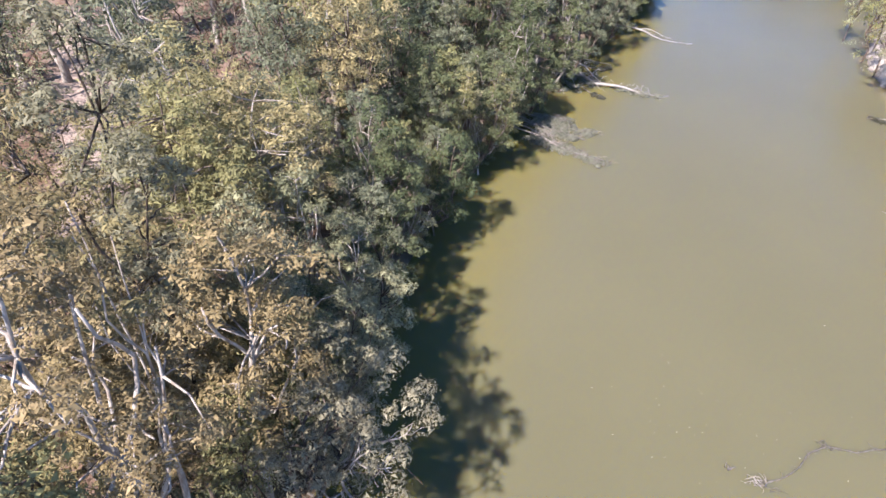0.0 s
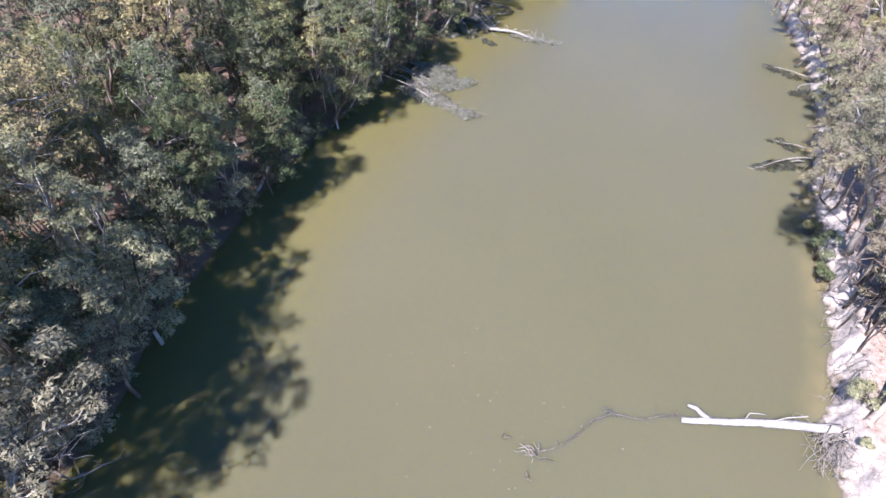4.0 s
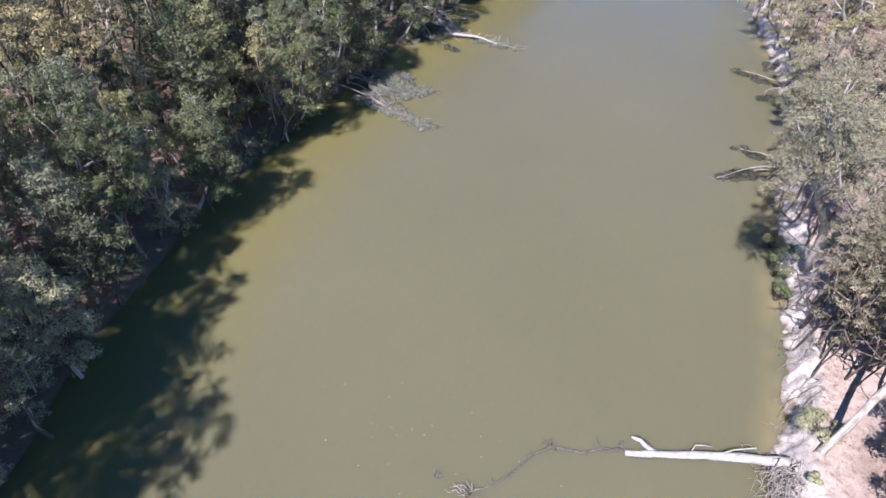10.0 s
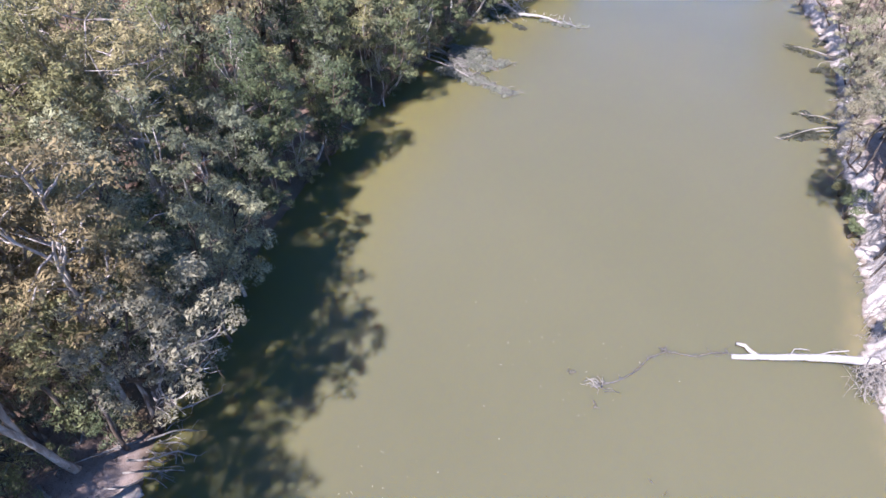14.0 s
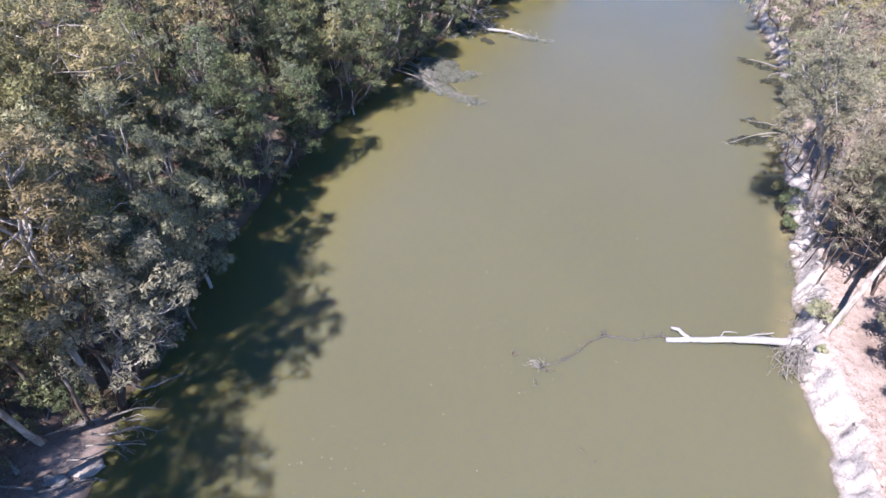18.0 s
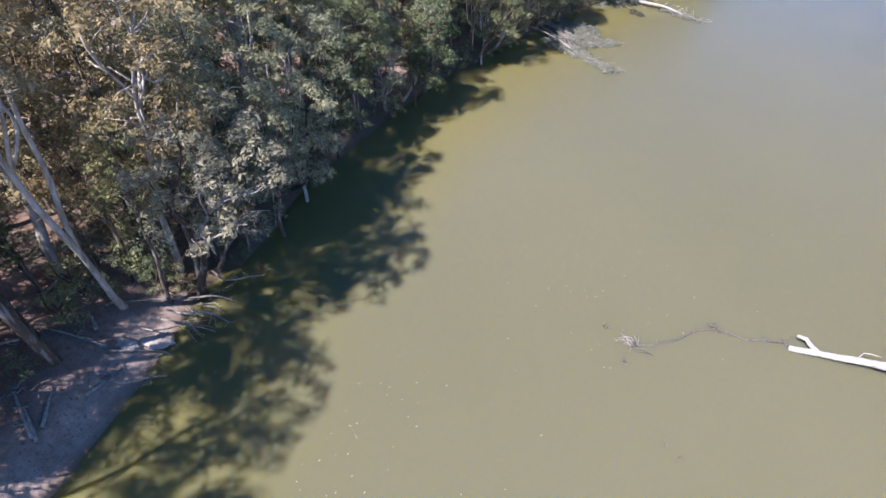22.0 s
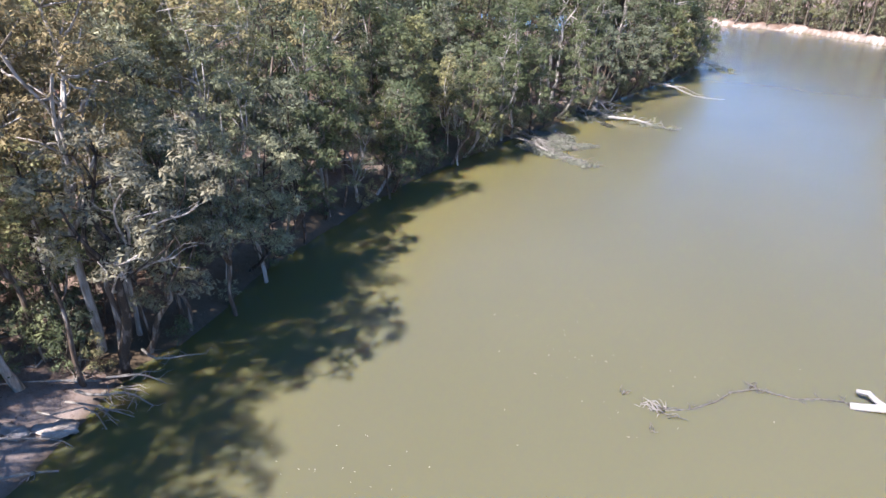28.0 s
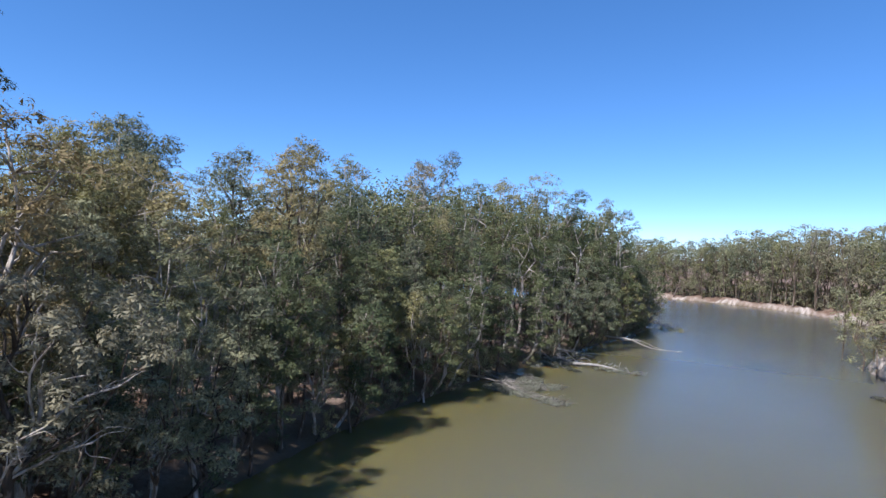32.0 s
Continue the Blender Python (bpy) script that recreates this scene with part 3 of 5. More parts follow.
FINE = [gum_model(17, 23, 4.3, 0.46, 120, 205, 0.125, 5, (0.5, -0.6), bare=3, clump_r=0.9, tufts=10), gum_model(18, 22, 4.8, 0.46, 130, 205, 0.125, 5, (-0.5, 0.5), bare=3, clump_r=0.95, tufts=11)]
BROAD = [gum_model(19, 22, 5.2, 0.50, 130, 170, 0.14, 5, (0.4, 0.4), bare=5, clump_r=1.0, tufts=12), gum_model(20, 23, 4.8, 0.52, 120, 170, 0.14, 5, (-0.5, 0.3), bare=5, clump_r=1.0, tufts=11)]
SHORE = [gum_model(41, 13, 2.7, 0.24, 62, 150, 0.14, 4, (2.6, 0.2), rad=0.2, low=0.14, clump_r=0.8), gum_model(42, 12, 2.6, 0.20, 58, 150, 0.14, 4, (3.2, -0.4), rad=0.18, low=0.12, clump_r=0.8),
         gum_model(43, 15, 2.8, 0.28, 66, 150, 0.14, 4, (2.4, 0.5), rad=0.22, low=0.18, clump_r=0.8)]
THIN = [gum_model(81, 16, 2.9, 0.50, 54, 240, 0.105, 4, (0.7, 0.4), rad=0.17, bare=4, clump_r=0.9), gum_model(82, 15, 2.7, 0.46, 50, 240, 0.105, 4, (-0.3, 0.8), rad=0.15, bare=5, clump_r=0.9),
        gum_model(83, 17, 3.3, 0.48, 60, 240, 0.105, 5, (0.9, -0.4), rad=0.2, bare=5, clump_r=0.95)]
BUSH = [wood_model(35, 20, 6.0, 20, 40, 0.85), wood_model(36, 18, 5.4, 18, 40, 0.85)]
HIGH = [gum_model(84, 27, 4.6, 0.62, 84, 120, 0.18, 5, (1.0, -0.9), rad=0.26, bare=4, clump_r=1.0), gum_model(85, 28, 4.2, 0.60, 80, 120, 0.18, 4, (-0.6, -0.7), rad=0.24, bare=4, clump_r=1.0)]
MID = [gum_model(21, 22, 3.4, 0.34, 64, 76, 0.24, 3, (0.5, 0.3), clump_r=1.05), gum_model(22, 24, 3.8, 0.36, 70, 76, 0.25, 3, (-0.5, 0.6), clump_r=1.1),
       gum_model(23, 19, 3.3, 0.28, 62, 76, 0.24, 3, (0.6, -0.4), clump_r=1.05), gum_model(24, 25, 4.6, 0.44, 76, 76, 0.25, 4, (0.3, 0.5), clump_r=1.15, tufts=10)]
INNER = [wood_model(37, 21, 3.6, 44, 34, 0.42), wood_model(38, 23, 4.0, 48, 34, 0.42), wood_model(39, 19, 3.4, 40, 34, 0.42)]
FAR = [wood_model(31, 21, 4.4, 30, 26, 0.66), wood_model(32, 18, 4.0, 28, 26, 0.66), wood_model(33, 23, 4.2, 30, 26, 0.66), wood_model(34, 22, 5.2, 32, 26, 0.66)]
SAPLING = [gum_model(51, 5.0, 1.6, 0.16, 14, 130, 0.12, 3, (0.3, 0.1), clump_r=0.75, rad=0.06, low=0.05),
           gum_model(52, 4.0, 1.7, 0.10, 14, 130, 0.12, 3, (-0.2, 0.2), clump_r=0.75, rad=0.05, low=0.03)]

rng = np.random.default_rng(5)
planted = []


def pick(seq):
    return seq[int(rng.integers(0, len(seq)))]


def stand(x, y, height, leaf, bark_kind="pale", width=1.0, spin=None, models=NEAR, where="in the riverside forest", model=None, **more):
    m = models[model if model is not None else int(rng.integers(0, len(models)))]
    sc = height / m["H"]
    o = plant(m, x, y, ground_z(x, y), rng.uniform(0, 6.28) if spin is None else spin, sc, leaf, bark_kind, gum_label(leaf, bark_kind, where), wide=width, **more)
    planted.append((x, y))
    return o


WOODS = Woods(["olive", "grey", "blue", "dun", "green", "gold", "bronze"])
EASTWOODS = Woods(["olive", "grey", "blue", "dun", "green"])


def far_stand(woods, x, y, height, leaf_kind, models=FAR):
    m = pick(models)
    woods.add(m, x, y, ground_z(x, y), rng.uniform(0, 6.28), height / m["H"], leaf_kind)
    planted.append((x, y))


def free(x, y, gap):
    return min((x - a) ** 2 + (y - b) ** 2 for a, b in planted) > gap * gap


def off(x, y, line):
    return float(to_line(np.array([x]), np.array([y]), line)[0])


# the two gums that stand out on the west bank
TALL = gum_model(61, 31.0, 3.9, 0.60, 58, 300, 0.10, 6, (2.7, -4.5), clump_r=0.9, rad=0.23, wob=0.012, bare=4, low=0.06, tufts=10)
tall = plant(TALL, -44.9, -15.6, ground_z(-44.9, -15.6), 0, 1.0, "bronze", "pale", "tall bronze-leaved gum tree with forked white stems leaning from the bank")
planted.append((-44.9, -15.6))
tall_rng = np.random.default_rng(65)
twin, twin_crown = Mesh(), Mesh()
stem = bend((1.0, -1.7, 7.0), (3.4, -2.4, 21.0), tall_rng, 0, 0.02, 9)
twin.tube(stem, np.linspace(0.18, 0.09, len(stem)), 8)
for c, r in [((4.6, -2.6, 25.0), 1.1), ((3.6, -2.0, 26.8), 1.1), ((2.6, -2.6, 24.4), 1.1), ((4.0, -3.6, 28.0), 1.2), ((2.2, -1.6, 27.6), 1.0)]:
    q = bend(stem[int(tall_rng.integers(7, 10))], c, tall_rng, -0.03, 0.06, 5)
    twin.tube(q, np.linspace(0.05, 0.02, len(q)), 5)
    for j in range(9):
        o = tall_rng.normal(0, 1, 3) * np.array((1, 1, 0.6))
        spray(twin_crown, np.array(c) + o / np.linalg.norm(o) * r * tall_rng.uniform(0.3, 0.9), r * tall_rng.uniform(0.3, 0.5), 60, 0.10, tall_rng)
part("second_stem", twin.make("second_stem", BARK["pale"], True), tall)
part("second_crown", twin_crown.make("second_crown", LEAF["bronze"]), tall)
BEHIND = gum_model(66, 34.0, 2.5, 0.54, 64, 260, 0.125, 5, (0.8, 0.3), clump_r=0.85, rad=0.15, wob=0.012, bare=1, tufts=10)
plant(BEHIND, -46.7, -11.4, ground_z(-46.7, -11.4), 0, 1.0, "dun", "dark", "very tall dun-leaved gum tree standing behind the leaning one")
planted.append((-46.9, -11.6))
SPREAD = gum_model(62, 17.0, 3.8, 0.46, 42, 220, 0.13, 6, (3.0, -1.3), clump_r=0.85, rad=0.32, bare=4, low=0.06, wob=0.02)
spread = plant(SPREAD, -41.6, -11.8, 0.9, 0, 1.0, "dun", "dark", "leaning dusty gum tree with bare white branches over the water")
planted.append((-41.6, -11.8))
second = Mesh()
line = bend((0.1, 0.1, 0.6), (-0.6, 1.6, 9.5), np.random.default_rng(64), 0, 0.03, 7)
second.tube(line, np.linspace(0.2, 0.1, len(line)), 8)
part("second_stem", second.make("second_stem", BARK["tan"], True), spread)
claw = np.random.default_rng(63)
for z, b, r in [(7.9, (7.4, -1.8, 12.0), 0.10), (7.2, (7.0, -3.2, 10.4), 0.10), (7.9, (7.6, 0.2, 11.6), 0.09), (6.4, (6.0, -3.6, 9.2), 0.07), (7.8, (6.4, -2.6, 13.2), 0.08), (7.0, (6.6, -0.8, 9.0), 0.07)]:
    m = Mesh()
    line = bend((3.0 * z / 7.9, -1.3 * z / 7.9, z), b, claw, 0.07, 0.09, 10)
    m.tube(line, np.linspace(r, 0.03, len(line)), 6)
    branch = part("bare_branch", m.make("bare_branch", BARK["pale"], True), spread, "bare bleached white branch")
    for j in range(7):
        k = int(claw.integers(4, 10))
        s, d = np.array(line[k]), np.array(line[k]) - np.array(line[k - 2])
        e = s + d / np.linalg.norm(d) * claw.uniform(0.6, 1.6) + np.array((0.0, claw.normal(0, 0.6), claw.normal(0, 0.4)))
        m = Mesh()
        q = bend(s, e, claw, 0.05, 0.12, 5)
        m.tube(q, np.linspace(0.032, 0.01, len(q)), 4)
        part("bare_twig", m.make("bare_twig", BARK["pale"], True), branch)
outer = Mesh()
for c in [(7.6, -1.9, 12.6), (8.4, 0.3, 12.4), (7.8, 1.6, 13.4), (7.2, -3.4, 11.4), (6.6, -2.8, 14.0), (8.0, -0.6, 14.2), (6.6, 1.0, 14.6), (6.2, -4.2, 9.8), (5.4, 2.2, 14.4)]:
    for j in range(4):
        o = claw.normal(0, 1, 3) * np.array((1, 1, 0.6))
        spray(outer, np.array(c) + o / np.linalg.norm(o) * claw.uniform(0.2, 1.0), claw.uniform(0.5, 0.85), 75, 0.125, claw)
part("outer_crown", outer.make("outer_crown", LEAF["dun"]), spread)

# trees told apart on the west bank: x, y, height, leaf, bark
for x, y, h, leaf, bk in [
    (-40.5, 1.5, 17.0, "grey", "pale"), (-39.8, -3.5, 15.0, "grey", "tan"), (-44.4, 1.8, 18.5, "grey", "pale"), (-47.0, 5.0, 22.5, "gold", "pale"),
    (-50.5, 3.5, 22.5, "gold", "pale"), (-47.5, -3.0, 18.5, "grey", "tan"), (-41.6, 14.0, 19.0, "green", "pale"), (-38.3, 21.5, 11.5, "olive", "tan"),
    (-34.8, 35.0, 11.5, "grey", "pale"), (-41.2, 8.5, 15.0, "blue", "dark"), (-39.6, 26.0, 15.0, "blue", "tan"), (-34.5, 42.5, 13.5, "blue", "tan"),
    (-45.5, 22.3, 26.0, "gold", "tan"), (-49.0, -9.0, 21.0, "bronze", "pale"), (-51.5, 20.0, 25.5, "blue", "tan"), (-50.5, -2.0, 23.5, "gold", "tan"), (-54.5, 4.5, 25.0, "gold", "pale"), (-57.0, -4.0, 24.0, "bronze", "tan"), (-64.0, 20.0, 28.0, "blue", "pale"), (-70.5, 27.5, 29.0, "blue", "pale"),
    (-52.0, 48.5, 28.5, "olive", "pale"), (-27.5, 80.0, 25.0, "olive", "tan"), (-12.6, 102.0, 22.0, "green", "tan"), (-46.0, 66.0, 31.0, "dun", "pale"),
    (-33.5, 88.0, 30.0, "olive", "pale"), (-67.0, 24.0, 30.0, "blue", "pale"), (-41.4, -6.2, 15.5, "olive", "tan"), (-43.6, -4.6, 18.5, "grey", "tan"), (-45.6, -7.0, 18.0, "grey", "pale"),
    (-44.5, 30.0, 21.0, "green", "tan"), (-41.0, 38.0, 19.0, "blue", "dark"), (-37.5, 49.0, 18.5, "green", "tan"), (-34.0, 56.0, 19.0, "blue", "tan"),
    (-50.5, -15.0, 26.0, "bronze", "pale"), (-53.5, -9.5, 22.0, "bronze", "tan"), (-58.0, -14.0, 22.0, "dun", "tan"),
    (-47.0, 12.0, 20.0, "olive", "pale"), (-51.5, 11.0, 20.0, "grey", "pale"), (-52.0, -26.0, 19.0, "dun", "pale"), (-43.0, -30.0, 25.0, "olive", "tan"), (-43.2, -34.5, 28.5, "olive", "pale"), (-43.0, -39.5, 29.0, "dun", "pale"), (-42.6, -44.5, 29.0, "olive", "tan"), (-47.2, -30.0, 15.0, "grey", "tan"), (-49.0, -33.0, 18.0, "olive", "tan"), (-45.0, -33.0, 14.0, "green", "tan"), (-50.0, -29.5, 16.0, "olive", "dark"), (-43.5, -50.0, 28.0, "olive", "tan")]:
    stand(x, y, h, leaf, bk, models=THIN if y < -28 and h < 19 else HIGH if y < -24 else FINE if leaf == "bronze" or y < -12 else BROAD if leaf == "gold" else NEAR)

# stout gums that lean over the bare bank
TILTED = [gum_model(86, 27, 3.7, 0.62, 70, 120, 0.17, 5, (1.7, -2.6), rad=0.34, bare=4, clump_r=1.0, wob=0.02), gum_model(87, 24, 3.5, 0.62, 60, 120, 0.17, 4, (1.2, -2.0), rad=0.24, bare=4, clump_r=1.0, wob=0.02)]
for x, y, h, leaf, bk, model in [(-45.2, -21.1, 27.0, "olive", "tan", 0), (-47.6, -20.2, 24.0, "bronze", "dark", 1), (-47.8, -26.4, 26.0, "olive", "tan", 1), (-46.4, -28.4, 27.0, "dun", "pale", 0)]:
    stand(x, y, h, leaf, bk, spin=0.0, models=TILTED, model=model, where="leaning over the bare bank")

for x, y, h, leaf, bk in [(-50.0, -17.2, 12.0, "olive", "tan"), (-52.5, -20.0, 14.0, "grey", "tan"), (-49.4, -23.6, 11.0, "olive", "tan"), (-53.5, -15.8, 13.0, "bronze", "pale"), (-52.0, -24.4, 13.0, "green", "dark"), (-55.4, -18.4, 15.0, "olive", "tan"),
                          (-55.0, -23.0, 14.0, "dun", "tan"), (-48.6, -18.2, 8.0, "green", "dark"), (-47.8, -23.2, 7.5, "olive", "dark"), (-50.8, -20.8, 9.0, "blue", "dark"), (-56.6, -26.6, 15.0, "olive", "tan"), (-49.4, -13.0, 9.5, "green", "tan")]:
    stand(x, y, h, leaf, bk, models=THIN, where="among leaf litter")

# the tall crowns that stand above the west forest: x, y, top, leaf, width
for x, y, top, leaf, wide in [
    (-103.4, 43.7, 35.5, "olive", 1.5), (-99.5, 47.8, 33.4, "gold", 1.3), (-102.5, 60.5, 37.0, "blue", 1.4), (-97.6, 67.6, 38.6, "blue", 1.4), (-81.0, 61.3, 34.6, "olive", 1.2),
    (-73.5, 60.3, 33.5, "olive", 1.1), (-53.6, 36.8, 32.0, "gold", 1.15), (-70.7, 73.4, 37.6, "dun", 1.1), (-58.1, 68.4, 33.6, "dun", 1.1), (-56.9, 79.6, 29.0, "grey", 0.95),
    (-52.1, 91.8, 38.0, "blue", 0.8), (-46.4, 93.3, 39.8, "blue", 0.85), (-34.5, 90.7, 33.9, "olive", 1.15), (-26.2, 94.7, 35.6, "olive", 1.2), (-19.2, 92.1, 31.5, "green", 1.1),
    (-14.2, 107.0, 31.3, "blue", 0.8), (-10.5, 106.0, 28.7, "green", 0.85), (-44.0, 80.0, 30.5, "olive", 0.95), (-88.0, 50.0, 31.0, "gold", 1.0)]:
    stand(x, y, top - ground_z(x, y), leaf, "pale", wide, models=MID, where="rising above the forest")

# leaning trees and thickets along the west water's edge
walk_along = 0.0
for (ax, ay), (bx, by) in zip(LS[:-1], LS[1:]):
    walk_along += math.hypot(bx - ax, by - ay)
    if walk_along < (2.4 if ay < 45 else 1.7) or not -9 < ay < 139 or ax < -45:
        continue
    walk_along = 0.0
    dx, dy = bx - ax, by - ay
    ln = math.hypot(dx, dy)
    inland = rng.uniform(0.1, 1.9)
    x, y = ax - dy / ln * inland, ay + dx / ln * inland
    if rng.uniform() < (0.25 if ay < 24 else 0.15):
        continue
    tall = ay >= 24 and rng.uniform() < 0.38
    h = rng.uniform(16, 21) if tall else rng.uniform(10.5, 15.5) * (1.12 if ay > 12 else 1.0) if ay < 55 else rng.uniform(10, 16)
    leaf = pick(["grey", "blue", "green", "olive", "blue", "green"] if ay < 20 else ["green", "blue", "green", "green", "blue", "olive"])
    stand(x, y, h, leaf, pick(["tan", "dark", "tan", "pale"]), spin=math.atan2(-dx, dy) + rng.normal(0, 0.5), models=NEAR if tall else THIN if ay < 24 and rng.uniform() < 0.65 else SHORE, where="leaning over the river")

KINDS_W = ["olive", "gold", "bronze", "grey", "green", "blue", "olive", "blue", "dun"]
for i in range(1800):
    y = rng.uniform(-70, 140)
    x = float(np.interp(y, LS[:, 1][:-90], LS[:, 0][:-90])) - 3.0 - rng.uniform(0, 1) ** 1.2 * 80
    d, dt = off(x, y, LS), off(x, y, TRACK)
    if not free(x, y, 3.5 if d < 14 else 4.4 if d < 30 else 6.0) or dt < 2.4 or y < -14 and d < 5.0 or -27 < y < -19 and d < 13 or y < -36 and d < 9 or in_river(np.array([x]), np.array([y]))[0]:
        continue
    leaf = pick(KINDS_W) if y < 12 or d > 22 else pick(["green", "blue", "olive", "green", "blue", "green"])
    h = (rng.uniform(13, 18) if d < 9 else rng.uniform(18, 25)) if y < 45 else rng.uniform(18, 25) if d < 9 else rng.uniform(23, 29) if y < 72 else rng.uniform(25, 31)
    if -25 < y < 2:
        h = rng.uniform(10, 15) if d < 9 else rng.uniform(15, 20)
    if y > -8 and x > -60 - 0.76 * (y + 6) and dt < 28:
        h = min(h, 5.0 + 0.55 * dt)
    if d < 10 and -30 < y < 44:
        stand(x, y, h, leaf, pick(["pale", "pale", "tan", "pale"]))
    elif d < 12 and -40 < y < 115:
        stand(x, y, h, leaf, pick(["pale", "pale", "tan", "dark"]), models=MID)
    elif d < 26 and -40 < y < 115 or dt < 14 and y < 60:
        far_stand(WOODS, x, y, h, leaf, INNER)
    else:
        far_stand(WOODS, x, y, h, leaf if leaf in WOODS.looks else "olive")
for i in range(600):
    x, y = rng.uniform(-200, -95), rng.uniform(-60, 230)
    if free(x, y, 6.5) and off(x, y, TRACK) > 3.6 and off(x, y, LS) > 4 and not in_river(np.array([x]), np.array([y]))[0]:
        far_stand(WOODS, x, y, rng.uniform(18, 26), pick(["olive", "grey", "blue", "dun"]))
WOODS.make("west_woods", "dense olive and grey-green gum woods behind the river trees")

# east bank
EAST = "on the sandy bank"
LEAN = gum_model(74, 22, 4.2, 0.46, 72, 440, 0.092, 4, (2.9, 2.0), clump_r=0.95, rad=0.27, bare=2, wob=0.02, tufts=10)
OVER = gum_model(72, 22, 3.5, 0.62, 60, 420, 0.092, 5, (-7.0, -6.0), clump_r=0.95, rad=0.3, bare=2)
FORK = gum_model(73, 22, 4.4, 0.54, 66, 330, 0.11, 5, (0.8, -0.8), clump_r=1.0, rad=0.55, bare=6)
for m, x, y, leaf, label in [(LEAN, 11.9, 0.4, "dun", "dusty gum with thick pale trunk leaning from the clay bank"), (OVER, 17.2, 18.5, "dun", "dun gum tree leaning far out over the river"),
                             (FORK, 24.4, 45.2, "olive", "forked white-limbed gum tree on the clay bank edge")]:
    plant(m, x, y, ground_z(x, y), 0, 1.0, leaf, "pale", label, group="gum trees of the east bank")
    planted.append((x, y))
for x, y, h, leaf, bk in [(14.9, 9.6, 12.5, "dun", "tan"), (16.2, 8.6, 14.0, "grey", "tan"), (15.2, 12.6, 12.0, "dun", "dark"), (19.6, 2.9, 17.0, "dun", "pale"), (22.0, 31.0, 15.5, "dun", "tan"),
                          (20.8, 33.9, 12.0, "grey", "pale"), (27.0, 31.5, 11.0, "olive", "tan"), (18.9, 8.0, 15.0, "grey", "pale"), (20.3, 13.8, 16.0, "dun", "tan"), (19.5, 22.5, 14.0, "grey", "tan"),
                          (22.5, 39.0, 13.0, "dun", "tan"), (18.6, 28.0, 12.0, "dun", "tan"), (18.8, 1.0, 13.0, "dun", "tan"), (17.4, 5.2, 12.0, "grey", "tan"), (21.5, -1.0, 14.0, "dun", "tan"), (15.9, 14.0, 13.0, "dun", "tan"), (17.0, 17.0, 14.0, "dun", "pale"), (17.6, 21.0, 13.0, "dun", "tan"), (17.9, 25.0, 12.0, "grey", "tan"), (21.0, 18.0, 15.0, "dun", "tan"), (23.5, 22.0, 15.0, "dun", "pale"), (23.6, 10.0, 15.0, "dun", "tan"), (22.6, 7.0, 14.0, "grey", "tan"), (27.9, 52.0, 14.0, "dun", "tan"), (30.0, 62.0, 15.0, "olive", "tan"), (18.5, -3.5, 13.0, "grey", "tan"),
                          (25.5, 5.0, 17.0, "dun", "pale"), (24.0, -2.0, 15.0, "grey", "tan"), (40.5, 99.0, 20.0, "dun", "dark"), (16.5, -8.5, 13.0, "dun", "tan"), (19.5, -6.0, 15.0, "grey", "tan"), (21.0, -12.0, 15.0, "dun", "pale"), (15.5, -13.5, 11.5, "dun", "tan")]:
    stand(x, y, h, leaf, bk, where=EAST, models=THIN, group="gum trees of the east bank")
BARE = [gum_model(90, 11, 2.1, 0.52, 14, 200, 0.10, 5, (0.6, 0.5), clump_r=0.7, rad=0.10, bare=9, tufts=4, wob=0.02), gum_model(91, 10, 1.9, 0.50, 12, 200, 0.10, 4, (0.9, 0.2), clump_r=0.7, rad=0.09, bare=9, tufts=4, wob=0.02)]
for x, y, h, bk in [(13.9, 7.0, 9.0, "dark"), (14.6, 8.4, 10.5, "tan"), (15.6, 6.6, 10.0, "dark"), (14.2, 10.8, 9.5, "dark"), (16.6, 10.4, 11.0, "tan"), (15.2, 5.2, 8.5, "tan"), (15.6, 9.4, 9.5, "dark"), (17.4, 7.4, 10.0, "dark")]:
    stand(x, y, h, "dun", bk, models=BARE, where=EAST, group="gum trees of the east bank")
for x, y, h, leaf, bk in [(18.0, -1.2, 10.0, "grey", "tan"), (20.4, 1.2, 11.0, "dun", "tan"), (19.6, 5.6, 12.0, "dun", "tan"), (22.0, 4.0, 13.0, "dun", "pale")]:
    stand(x, y, h, leaf, bk, where=EAST, models=THIN, group="gum trees of the east bank")
# gums added beside the sand to cast shadow patches on it
for x, y, h in [(18.2, -5.4, 11.0), (17.6, -9.0, 10.5), (18.6, -2.2, 10.0)]:
    stand(x, y, h, "dun", "tan", models=SHORE, model=1, spin=3.1, where="leaning over the sand", group="gum trees of the east bank")
for x, y, h, leaf in [(18.6, 26.0, 8.5, "dun"), (21.4, 34.6, 9.5, "dun"), (24.6, 43.4, 10.0, "grey"), (27.4, 54.0, 11.0, "dun"), (29.6, 70.0, 12.0, "grey")]:
    stand(x, y, h, leaf, "tan", models=SHORE, spin=3.3 + rng.normal(0, 0.3), where="leaning from the clay bank", group="gum trees of the east bank")
for x, y, h, leaf, spin in [(20.4, 31.0, 8.0, "dun", 3.3), (25.4, 48.0, 9.5, "dun", 3.5), (28.6, 60.5, 10.0, "grey", 3.4), (29.2, 66.0, 9.5, "dun", 3.0)]:
    stand(x, y, h, leaf, "tan", 1.0, spin, SHORE, "leaning from the clay bank", int(y) % 3, group="gum trees of the east bank")
